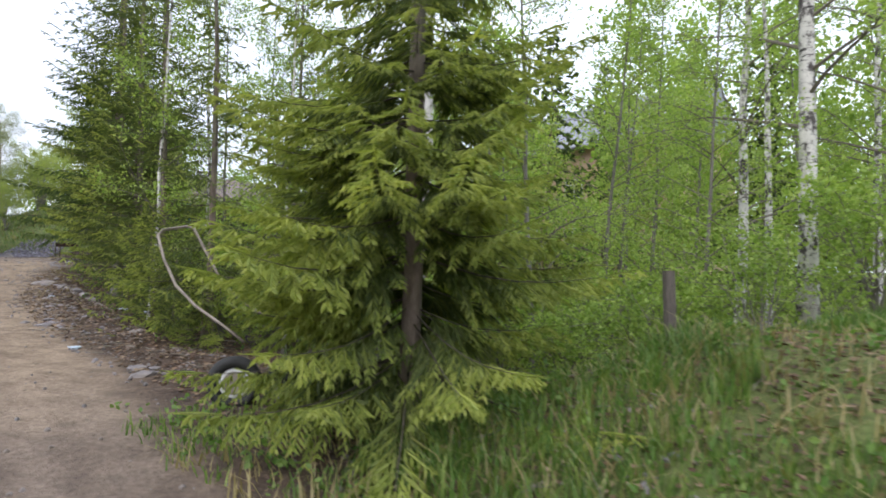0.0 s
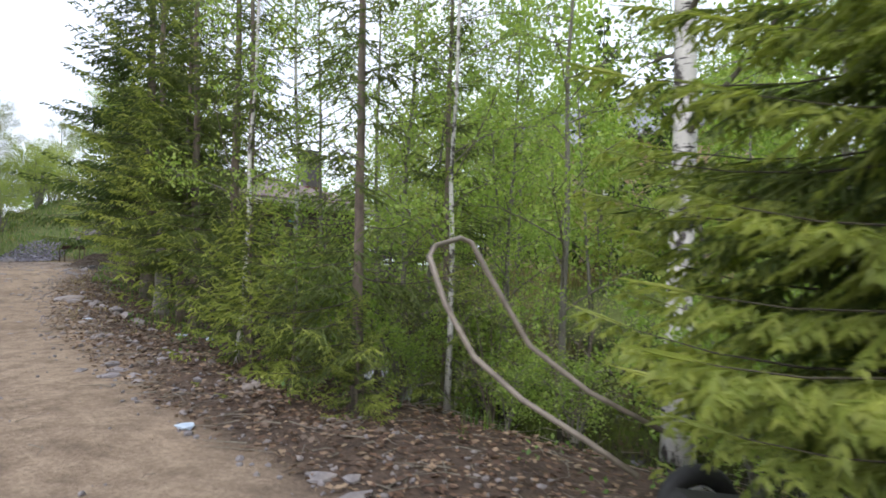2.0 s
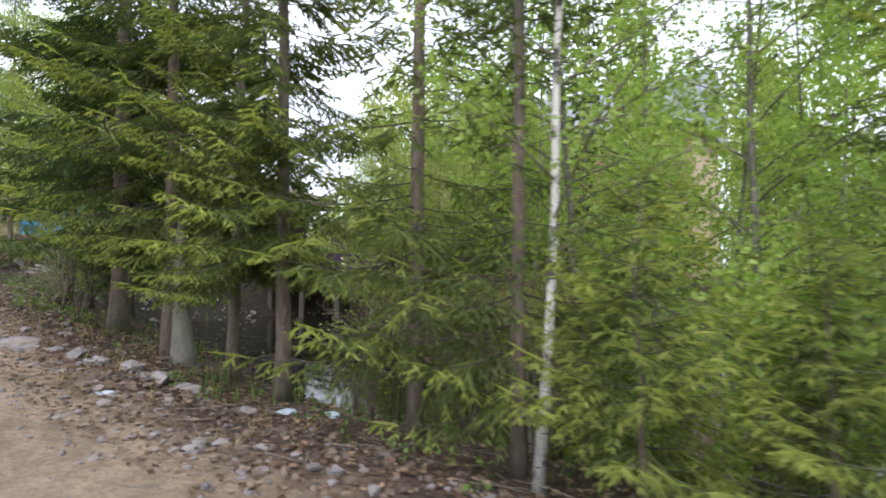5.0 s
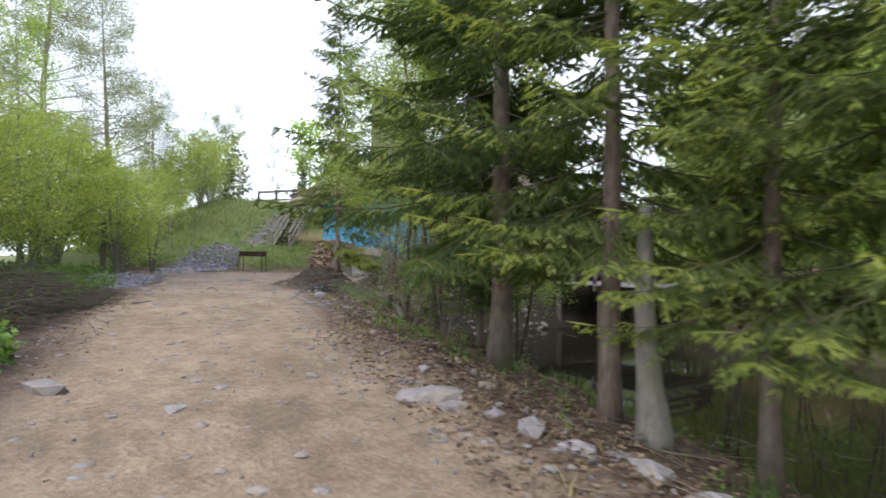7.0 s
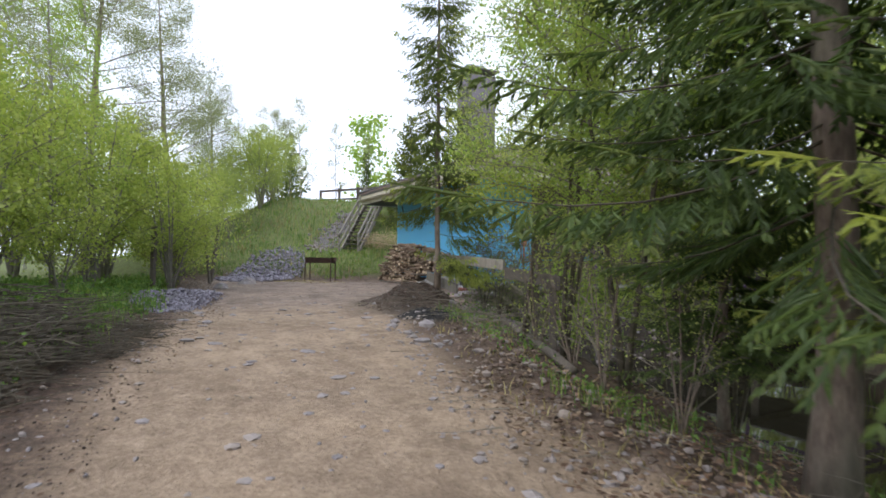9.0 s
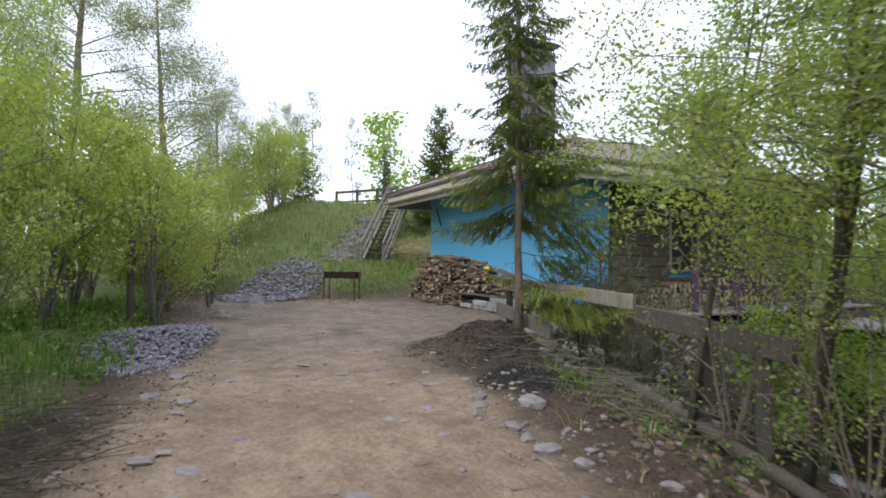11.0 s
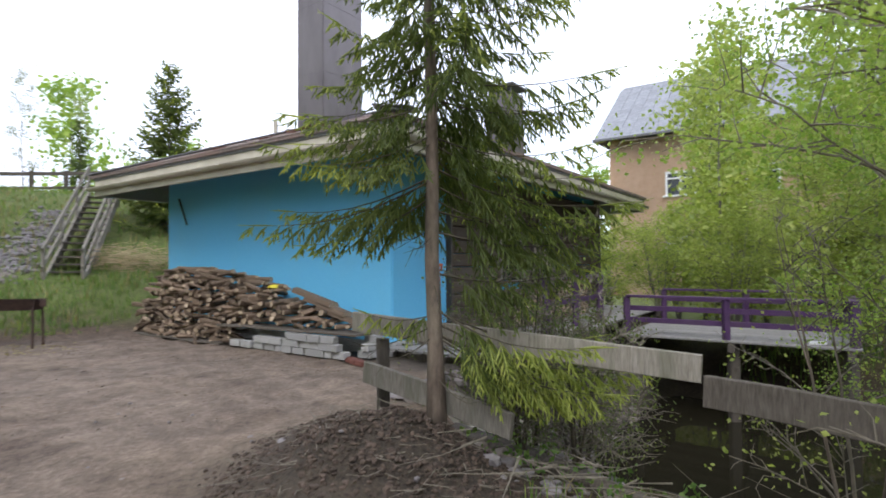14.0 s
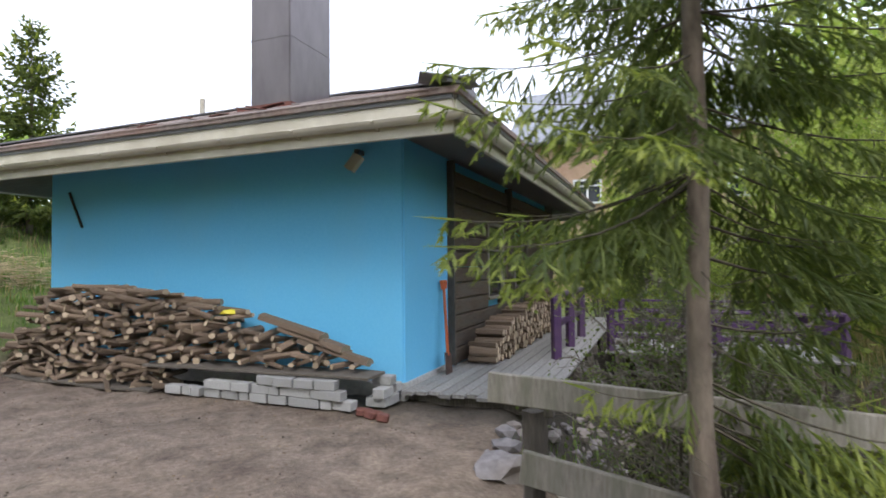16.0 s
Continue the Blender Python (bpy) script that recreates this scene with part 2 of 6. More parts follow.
def frame_of(d):
    d = np.asarray(d, float) / (np.linalg.norm(d) + 1e-9)
    a = np.cross(d, [0, 0, 1.0] if abs(d[2]) < 0.9 else [1.0, 0, 0])
    a /= np.linalg.norm(a)
    return d, a, np.cross(a, d)


def tube(points, radii, sides=8, cap=True, bumpy=0.0, rng=None):
    """A tapered tube along points: verts and quads."""
    pts = np.asarray(points, float)
    V, n = [], len(pts)
    ang = np.linspace(0, 2 * np.pi, sides, endpoint=False)
    for i in range(n):
        d = pts[min(i + 1, n - 1)] - pts[max(i - 1, 0)]
        _, a, b = frame_of(d)
        r = radii[i] * (1 + (bumpy * rng.uniform(-1, 1, sides) if bumpy else 0))
        V.append(pts[i] + np.outer(np.cos(ang) * r, a) + np.outer(np.sin(ang) * r, b))
    V = np.concatenate(V)
    k = np.arange(sides)
    Q = [np.stack([i * sides + k, i * sides + (k + 1) % sides, (i + 1) * sides + (k + 1) % sides, (i + 1) * sides + k], 1) for i in range(n - 1)]
    F = [np.concatenate(Q)]
    if cap:
        V = np.concatenate([V, pts[:1], pts[-1:]])
        c0, c1 = n * sides, n * sides + 1
        F.append(np.concatenate([np.stack([np.full(sides, c0), (k + 1) % sides, k], 1), np.stack([np.full(sides, c1), (n - 1) * sides + k, (n - 1) * sides + (k + 1) % sides], 1)]))
    return V, F


class Heap:
    """Gathers verts and faces of many pieces into one mesh."""

    def __init__(self):
        self.v, self.q, self.t, self.n = [], [], [], 0

    def add(self, V, F):
        for f in F if isinstance(F, list) else [F]:
            if len(f):
                (self.q if f.shape[1] == 4 else self.t).append(np.asarray(f) + self.n)
        self.v.append(V)
        self.n += len(V)

    def mesh(self, name, mats, smooth=False):
        f = []
        if self.q:
            f.append(np.concatenate(self.q))
        if self.t:
            f.append(np.concatenate(self.t))
        return arrays_mesh(name, np.concatenate(self.v), f, mats, None, smooth)


def bar(p0, p1, w, h, up=(0, 0, 1), cuts=1, wob=0.0, rng=None):
    """A board from p0 to p1, w wide and h thick (h along up), with chamfered long edges: verts and quads."""
    p0, p1 = np.asarray(p0, float), np.asarray(p1, float)
    d = (p1 - p0) / np.linalg.norm(p1 - p0)
    s = np.cross(d, np.asarray(up, float))
    s /= np.linalg.norm(s)
    u = np.cross(s, d)
    c = 0.12 * min(w, h)
    a, b = w / 2, h / 2
    prof = [(-a + c, -b), (a - c, -b), (a, -b + c), (a, b - c), (a - c, b), (-a + c, b), (-a, b - c), (-a, -b + c)]
    V = []
    for i in range(cuts + 1):
        q = p0 + (p1 - p0) * i / cuts
        if wob:
            q = q + rng.uniform(-wob, wob) * s + rng.uniform(-wob, wob) * u
        V += [q + x * s + y * u for x, y in prof]
    k = np.arange(8)
    Q = [np.stack([i * 8 + k, i * 8 + (k + 1) % 8, (i + 1) * 8 + (k + 1) % 8, (i + 1) * 8 + k], 1) for i in range(cuts)]
    V = V + [p0, p1]
    e0, e1 = len(V) - 2, len(V) - 1
    T = np.concatenate([np.stack([np.full(8, e0), (k + 1) % 8, k], 1), np.stack([np.full(8, e1), cuts * 8 + k, cuts * 8 + (k + 1) % 8], 1)])
    return np.array(V), [np.concatenate(Q), T]


def board(name, p0, p1, w, h, material, parent, up=(0, 0, 1), cuts=1, wob=0.0, rng=None, label=""):
    V, F = bar(p0, p1, w, h, up, cuts, wob, rng)
    return put(name, arrays_mesh(name, V, F, material), parent, label)


def block(name, lo, hi, material, parent, bevel=0.01, label="", m=None):
    bm = bmesh.new()
    bmesh.ops.create_cube(bm, size=1)
    for v in bm.verts:
        v.co = Vector([lo[i] + (v.co[i] + 0.5) * (hi[i] - lo[i]) for i in range(3)])
    if bevel:
        bmesh.ops.bevel(bm, geom=bm.edges[:], offset=bevel, segments=1, affect="EDGES")
    return part(name, bm, material, parent, label, m)


def rock(rng, size, flat=0.6, rough=0.28, sub=1):
    bm = bmesh.new()
    bmesh.ops.create_icosphere(bm, subdivisions=sub, radius=1)
    for v in bm.verts:
        v.co *= 1 + rng.uniform(-rough, rough)
        v.co = Vector((v.co.x * size[0], v.co.y * size[1], v.co.z * size[2] * flat))
    V = np.array([v.co[:] for v in bm.verts])
    F = np.array([[v.index for v in f.verts] for f in bm.faces])
    bm.free()
    return V, F


def value_noise(x, y, seed=0):
    xi, yi = np.floor(x).astype(np.int64), np.floor(y).astype(np.int64)
    fx, fy = x - xi, y - yi
    fx, fy = fx * fx * (3 - 2 * fx), fy * fy * (3 - 2 * fy)

    def h(a, b):
        n = (a * 374761393 + b * 668265263 + seed * 1442695041) & 0xFFFFFFFF
        n = ((n ^ (n >> 13)) * 1274126177) & 0xFFFFFFFF
        return ((n ^ (n >> 16)) & 0xFFFF) / 65535.0
    return (h(xi, yi) * (1 - fx) + h(xi + 1, yi) * fx) * (1 - fy) + (h(xi, yi + 1) * (1 - fx) + h(xi + 1, yi + 1) * fx) * fy


def fbm(x, y, scale, octaves=3, seed=0):
    v, a = 0, 0.5
    for o in range(octaves):
        v = v + a * (value_noise(x * scale, y * scale, seed + o) - 0.5)
        scale, a = scale * 2.1, a * 0.5
    return v


def smooth(a, b, x):
    t = np.clip((x - a) / (b - a), 0, 1)
    return t * t * (3 - 2 * t)


# ---- the lie of the land ----
S_KEYS = [-40, -9.5, -4.4, 0.4, 4.9, 9.0, 11.3, 13.2, 16.3, 60]
H_KEYS = [-40, -9.5, -4.4, -1.5, 0.7, 4.6, 8.3, 10, 13, 14.5, 16.5, 18, 20, 25, 60]
Z_KEYS = [-1.0, -0.72, -0.52, -0.37, -0.23, -0.11, 0.16, 0.28, 0.54, 0.63, 0.72, 0.78, 0.83, 0.9, 0.9]
R_KEYS = [1.9, 1.9, 0.95, 0.0, -0.25, 0.1, 0.45, 0.8, 1.4, 1.4]
WATER = -0.8
HU, HN = np.array([-0.839, 0.545]), np.array([0.545, 0.839])  # along the blue wall, and into the house
HC = np.array([-11.45, 17.1])  # foot of the blue wall's corner


def along(x, y):
    """s: distance along the track; r: distance to the right of the line walked."""
    s = -0.77 * x + 0.64 * y
    r = (x + 0.36) * 0.592 + (y - 0.16) * 0.806
    return s, r - np.interp(s, S_KEYS, R_KEYS)


def house_uv(x, y):
    dx, dy = x - HC[0], y - HC[1]
    return dx * HU[0] + dy * HU[1], dx * HN[0] + dy * HN[1]


def land(x, y, fine=True):
    x, y = np.asarray(x, float), np.asarray(y, float)
    s, r = along(x, y)
    z = np.interp(s, H_KEYS, Z_KEYS)
    base = z.copy()
    # the bank falls to the pond on the right, and rises again past it
    edge = 4.9 + 1.0 * fbm(x, y, 0.25, 2, 5) + 2.5 * smooth(-6.5, -11, s)
    bank = np.interp(s, [4, 12], [15.5, 12.0])
    z = z - 0.28 * smooth(2.4, 4.8, r) * smooth(-8, -3, s)
    bed = smooth(edge - 0.8, edge + 1.2, r) * (1 - smooth(bank, bank + 3, r)) * smooth(-7.5, -4.5, s) * (1 - smooth(24, 30, s))
    z = z * (1 - bed) + (WATER - 0.45) * bed
    z = z + 0.9 * smooth(1.3, 4.6, r) * smooth(-5.0, -7.5, s)
    far = smooth(bank, bank + 4, r)
    z = z * (1 - far) + far * (0.2 + 0.02 * np.clip(r - 20, 0, 40))
    # the house stands on a level yard; stony bank below the terrace
    u, n = house_uv(x, y)
    pad = smooth(-2.6, -1.2, u) * (1 - smooth(8.5, 11, u)) * smooth(-5, -2.5, n) * (1 - smooth(10, 13, n))
    z = z * (1 - pad) + 0.86 * pad
    # the grassy hill behind the yard
    w, v = (x + 17.9) * -0.59 + (y - 17.8) * 0.81, (x + 17.9) * 0.81 + (y - 17.8) * 0.59
    hill = smooth(1.5, 11.5, w) * smooth(-11, -1.5, v) * (1 - smooth(4.5, 9.5, v))
    z = z + 3.4 * hill + 0.7 * smooth(0.5, 3.5, w) * (1 - smooth(2.0, 6, v)) * smooth(-12, -6, v)
    # left of the track: a low verge
    z = z + 0.22 * smooth(-1.9, -3.4, r) * smooth(2, 8, s) * (1 - smooth(17, 21, s))
    # soil thrown up round the young spruce and the burnt patch
    z = z + 0.52 * np.exp(-(((x + 11.0) / 0.75) ** 2 + ((y - 12.85) / 0.75) ** 2)) * (1 + 0.5 * fbm(x, y, 2.4, 2, 14)) + 0.12 * np.exp(-(((x + 10.0) / 0.6) ** 2 + ((y - 11.7) / 0.7) ** 2))
    # rim of thrown-up soil and litter along the track's edge
    z = z + 0.1 * np.exp(-((r - 2.75) / 0.35) ** 2) * (1 + 1.6 * fbm(x, y, 1.6, 3, 15)) * smooth(-2, 1, s) * (1 - smooth(13, 15, s))
    if fine:
        off = smooth(2.0, 3.2, r) + smooth(-1.5, -2.2, r)
        z = z + 0.05 * fbm(x, y, 0.9, 3, 1) + (0.045 + 0.08 * np.clip(off, 0, 1)) * fbm(x, y, 3.1, 3, 2)
        z = z + 0.25 * fbm(x, y, 0.05, 2, 9) * smooth(30, 80, np.hypot(x, y))
    return z


def ground_at(x, y):
    return float(land(np.array([x]), np.array([y]))[0])


# ---- ground: one sheet to the horizon ----
def ground_material():
    m = bpy.data.materials.new("earth_and_sand")
    m.use_nodes = True
    nt = m.node_tree
    b = nt.nodes["Principled BSDF"]
    vec = mapped(nt, (1, 1, 1))

    def attr(name):
        a = nt.nodes.new("ShaderNodeAttribute")
        a.attribute_name = name
        return a.outputs["Fac"]
    fine, mid, big = noise_node(nt, vec, 24, 6, 0.7), noise_node(nt, vec, 4.5, 5, 0.65), noise_node(nt, vec, 0.6, 3)
    sand = ramp(nt, fine, [(0.28, (0.215, 0.158, 0.11)), (0.55, (0.355, 0.272, 0.193)), (0.78, (0.47, 0.372, 0.28))])
    sand = mixed(nt, "MULTIPLY", 1.0, sand, ramp(nt, mid, [(0.3, (0.68, 0.65, 0.62)), (0.65, (1.12, 1.1, 1.08))]))
    grey = ramp(nt, fine, [(0.28, (0.15, 0.113, 0.09)), (0.6, (0.285, 0.225, 0.182)), (0.8, (0.4, 0.328, 0.265))])
    grey = mixed(nt, "MULTIPLY", 1.0, grey, ramp(nt, mid, [(0.3, (0.6, 0.59, 0.59)), (0.68, (1.17, 1.17, 1.17))]))
    yard = mixed(nt, "MIX", ramp(nt, big, [(0.4, (0, 0, 0)), (0.7, (0.25, 0.25, 0.25))]), grey, sand)
    damp = noise_node(nt, vec, 1.1, 5, 0.7)
    yard = mixed(nt, "MULTIPLY", 1.0, yard, ramp(nt, damp, [(0.34, (0.62, 0.58, 0.56)), (0.5, (0.95, 0.94, 0.93)), (0.7, (1.14, 1.13, 1.1))]))
    sand = mixed(nt, "MULTIPLY", 1.0, sand, ramp(nt, damp, [(0.36, (0.74, 0.72, 0.7)), (0.52, (1.0, 1.0, 1.0)), (0.7, (1.1, 1.09, 1.07))]))
    litter = ramp(nt, fine, [(0.3, (0.035, 0.024, 0.018)), (0.55, (0.1, 0.066, 0.046)), (0.8, (0.21, 0.15, 0.11))])
    litter = mixed(nt, "MULTIPLY", 1.0, litter, ramp(nt, mid, [(0.3, (0.6, 0.6, 0.6)), (0.7, (1.25, 1.2, 1.15))]))
    green = ramp(nt, fine, [(0.3, (0.07, 0.085, 0.025)), (0.6, (0.14, 0.18, 0.05)), (0.8, (0.26, 0.25, 0.11))])
    green = mixed(nt, "MULTIPLY", 1.0, green, ramp(nt, mid, [(0.3, (0.7, 0.7, 0.65)), (0.7, (1.2, 1.15, 1.1))]))
    mud = ramp(nt, fine, [(0.3, (0.02, 0.017, 0.012)), (0.7, (0.07, 0.055, 0.04))])
    # the yard mask also carries shade painted on the track's start
    col = mixed(nt, "MIX", attr("yard"), sand, yard)
    col = mixed(nt, "MIX", attr("litter"), col, litter)
    col = mixed(nt, "MIX", attr("green"), col, green)
    col = mixed(nt, "MIX", attr("mud"), col, mud)
    nt.links.new(col, b.inputs["Base Color"])
    b.inputs["Roughness"].default_value = 0.93
    bp = nt.nodes.new("ShaderNodeBump")
    bp.inputs["Strength"].default_value, bp.inputs["Distance"].default_value = 0.95, 0.035
    hsum = nt.nodes.new("ShaderNodeMath")
    hsum.operation = "ADD"
    nt.links.new(fine, hsum.inputs[0])
    nt.links.new(mid, hsum.inputs[1])
    nt.links.new(hsum.outputs[0], bp.inputs["Height"])
    nt.links.new(bp.outputs[0], b.inputs["Normal"])
    return m


def axis(lo, hi, step, reach):
    a = list(np.arange(lo, hi, step))
    d, x = step, hi
    while x < reach:
        a.append(x)
        d *= 1.22
        x += d
    d, x = step, lo
    while x > -reach:
        d *= 1.22
        x -= d
        a.insert(0, x)
    return np.array(a)


def masks(x, y):
    s, r = along(x, y)
    u, n = house_uv(x, y)
    ragged = 0.5 * fbm(x, y, 0.8, 3, 21) + 0.35 * fbm(x, y, 3.0, 2, 22)
    right = np.interp(s, [-12, -6, -2, 1, 6, 10, 12, 15, 17, 20], [1.3, 1.2, 1.85, 2.2, 2.4, 2.4, 2.1, 1.75, 1.85, 2.7])
    left = np.interp(s, [-12, 4, 9, 12, 15, 17, 20, 26], [-1.6, -0.95, -0.95, -1.3, -1.5, -1.4, -0.9, -0.3])
    # second term darkens the track's start: browner soil, with shade put into the colour
    yard_and_shade = np.maximum(smooth(15.5, 19.0, s + 2 * ragged), 0.75 * smooth(-1.5, -5.5, s + 2 * ragged))
    in_yard = smooth(12, 14, s) * (1 - smooth(24.5, 26.5, s + ragged))
    track = (1 - smooth(right - 0.25, right + 0.35, r + ragged)) * smooth(left - 0.45, left + 0.2, r + ragged)
    near_house = (1 - smooth(4.2, 6.2, np.abs(u - 2.6) + ragged)) * (1 - smooth(3.6, 5.0, np.abs(n + 2.6) + ragged))
    near_house = near_house * (1 - smooth(1.6, 2.2, r + ragged) * (1 - smooth(16.4, 17.6, s)))
    dirt = np.clip(np.maximum(track * (1 - smooth(24.3, 26, s + ragged)), near_house * in_yard), 0, 1)
    lit = 1 - dirt
    w = (x + 17.9) * -0.59 + (y - 17.8) * 0.81
    green = smooth(-6.2, -8.0, s + 0.8 * ragged) * smooth(1.1, 1.7, r) + smooth(-2.0, -2.9, r + ragged) * smooth(1, 4, s) + smooth(1.0, 2.6, w + 1.6 * ragged) * smooth(12, 16, s) + smooth(13, 16, r)
    green = np.clip(green, 0, 1) * (1 - dirt)
    mud = smooth(4.6, 5.6, r + ragged) * (1 - smooth(12.5, 14.5, r)) * (1 - green)
    mud = np.maximum(mud, 0.8 * smooth(0.15, 0.6, np.exp(-(((x + 10.95) / 1.1) ** 2 + ((y - 12.75) / 1.05) ** 2)) + 0.5 * ragged))
    mud = np.maximum(mud, smooth(0.25, 0.6, np.exp(-(((x + 10.0) / 0.6) ** 2 + ((y - 11.7) / 0.6) ** 2)) + 0.4 * ragged))
    return dirt, lit, green, np.clip(mud, 0, 1), yard_and_shade


gx, gy = axis(-25, 15, 0.2, 3200), axis(-9, 27, 0.2, 3200)
GX, GY = np.meshgrid(gx, gy)
GZ = land(GX.ravel(), GY.ravel())
nx, ny = len(gx), len(gy)
ii = (np.arange(ny - 1)[:, None] * nx + np.arange(nx - 1)[None, :]).ravel()
ground_mesh = arrays_mesh("ground", np.stack([GX.ravel(), GY.ravel(), GZ], 1), np.stack([ii, ii + 1, ii + nx + 1, ii + nx], 1), ground_material(), None, True)
for key, val in zip(("dirt", "litter", "green", "mud", "yard"), masks(GX.ravel(), GY.ravel())):
    ground_mesh.attributes.new(key, "FLOAT", "POINT").data.foreach_set("value", val.astype(np.float32))
tagged(put("ground", ground_mesh), "sandy track, leaf litter and grassy banks", "ground", kind="structure")

bm = bmesh.new()
for qx, qy in ((30, -3), (30, 12), (10, 34), (-12, 40), (-10.5, 14.6), (-6.0, 8.5), (-2.5, 6.0), (2.0, 3.2), (7.0, 0.8), (13.0, -2.0)):
    bm.verts.new((qx, qy, WATER))
bm.faces.new(bm.verts)
tagged(part("water", bm, M_WATER, None), "still dark pond water reflecting trees and sky", "pond", kind="structure")


# ---- the blue bath house ----
def hp(u, n, z=0.0):
    """A place by the house's own measures: u along the blue wall, n into the house, z over the yard."""
    q = HC + u * HU + n * HN
    return np.array([q[0], q[1], 1.0 + z])


def hbar(name, a, b, w, h, material, parent, up=(0, 0, 1), **k):
    return board(name, hp(*a), hp(*b), w, h, material, parent, up, **k)


def hprism(name, corners, z0, z1, material, parent, label="", bevel=0.0):
    """An upright block over a plan outline given in house measures."""
    bm = bmesh.new()
    lo = [bm.verts.new(hp(u, n, z0)) for u, n in corners]
    hi = [bm.verts.new(hp(u, n, z1)) for u, n in corners]
    k = len(corners)
    bm.faces.new(lo[::-1])
    bm.faces.new(hi)
    for i in range(k):
        bm.faces.new((lo[i], lo[(i + 1) % k], hi[(i + 1) % k], hi[i]))
    bmesh.ops.recalc_face_normals(bm, faces=bm.faces[:])
    if bevel:
        bmesh.ops.bevel(bm, geom=bm.edges[:], offset=bevel, segments=2, affect="EDGES")
    return part(name, bm, material, parent, label)


L, D, ZE = 6.2, 9.0, 2.9  # length of the blue wall, depth of the house, height of the soffit
house = thing("bath_house", "low bright blue rendered house with hipped roof and steel chimney", "house")
hprism("wall", [(0, 0), (L, 0), (L, D), (0.12, D), (0.12, 1.42), (0, 1.42)], -0.35, ZE + 0.12, M_BLUE, house, "smooth bright blue rendered wall", 0.02)
hprism("plinth", [(-0.03, -0.03), (L + 0.03, -0.03), (L + 0.03, 1.3), (-0.03, 1.4)], -0.4, 0.06, M_BLOCK, house, "thin grey concrete plinth", 0.01)
OF, OR, OL = 1.1, 1.05, 0.75  # overhang: front, terrace side, far side
eave = [(-OR, -OF), (L + OL, -OF), (L + OL, D + 0.8), (-OR, D + 0.8)]
EV = 2.62  # height of the eaves' edge


def soffit_mesh():
    bm = bmesh.new()
    outer = [bm.verts.new(hp(u, n, EV + 0.02)) for u, n in eave]
    inner = [bm.verts.new(hp(u, n, ZE + 0.03)) for u, n in ((-0.0, -0.0), (L, 0), (L, D), (0.0, D))]
    for i in range(4):
        bm.faces.new((outer[i], outer[(i + 1) % 4], inner[(i + 1) % 4], inner[i]))
    bmesh.ops.solidify(bm, geom=bm.faces[:], thickness=0.03)
    return bm


part("soffit", soffit_mesh(), M_SOFFIT, house, "grey boarded sloping eaves")


def roof_mesh():
    bm = bmesh.new()
    h, um, pitch = EV + 0.43, (L + OL - OR) / 2, 0.38
    half = (L + OL + OR) / 2
    top = h + half * pitch
    e = [(-OR - 0.08, -OF - 0.08), (L + OL + 0.08, -OF - 0.08), (L + OL + 0.08, D + 0.88), (-OR - 0.08, D + 0.88)]
    lo = [bm.verts.new(hp(u, n, h - 0.06)) for u, n in e]
    hi = [bm.verts.new(hp(u, n, h)) for u, n in e]
    r0, r1 = bm.verts.new(hp(um, -OF + half, top)), bm.verts.new(hp(um, D + 0.8 - half, top))
    for q in ((hi[0], hi[1], r0), (hi[1], hi[2], r1, r0), (hi[2], hi[3], r1), (hi[3], hi[0], r0, r1)):
        bm.faces.new(q)
    for i in range(4):
        bm.faces.new((lo[i], lo[(i + 1) % 4], hi[(i + 1) % 4], hi[i]))
    bm.faces.new(lo)
    bmesh.ops.recalc_face_normals(bm, faces=bm.faces[:])
    return bm


part("roof", roof_mesh(), M_ROOF, house, "worn brown bitumen roof covering")
rng = np.random.default_rng(3)
# courses of roofing felt and loose curled scraps over the front slope
for k in range(9):
    n0 = -OF + 0.1 + k * 0.42
    z0 = EV + 0.45 + (n0 + OF) * 0.38
    hbar("felt_strip", (-OR + (n0 + OF) * 1.0 + 0.02, n0, z0), (L + OL - (n0 + OF) * 1.0 - 0.02, n0, z0), 0.4, 0.012, M_ROOF, house, up=tuple(np.append(-0.355 * HN, 0.935)), cuts=6, wob=0.006, rng=rng)
for k in range(12):
    u0, n0 = rng.uniform(0.8, 3.6), rng.uniform(-0.9, 0.2)
    z0 = EV + 0.47 + (n0 + OF) * 0.38
    a = rng.uniform(0, 3)
    hbar("loose_scrap", (u0, n0, z0), (u0 + 0.35 * math.cos(a), n0 + 0.2 * math.sin(a), z0 + 0.07), 0.1, 0.012, M_BRICKRED if k % 2 else M_ROOF, house)
RIDGE_U = (L + OL - OR) / 2
# hip caps, curled at the corner
HIP_Z = EV + 0.46 + (L + OL + OR) / 2 * 0.38
hbar("hip_cap", (-OR - 0.08, -OF - 0.08, EV + 0.45), (RIDGE_U, -OF + (L + OL + OR) / 2, HIP_Z), 0.2, 0.025, M_FASCIA, house, cuts=5, wob=0.012, rng=rng)
hbar("hip_cap", (L + OL + 0.08, -OF - 0.08, EV + 0.45), (RIDGE_U, -OF + (L + OL + OR) / 2, HIP_Z), 0.2, 0.025, M_FASCIA, house)
hbar("corner_flap", (-OR - 0.16, -OF + 0.12, EV + 0.48), (-OR + 0.3, -OF - 0.12, EV + 0.53), 0.3, 0.015, M_FASCIA, house)
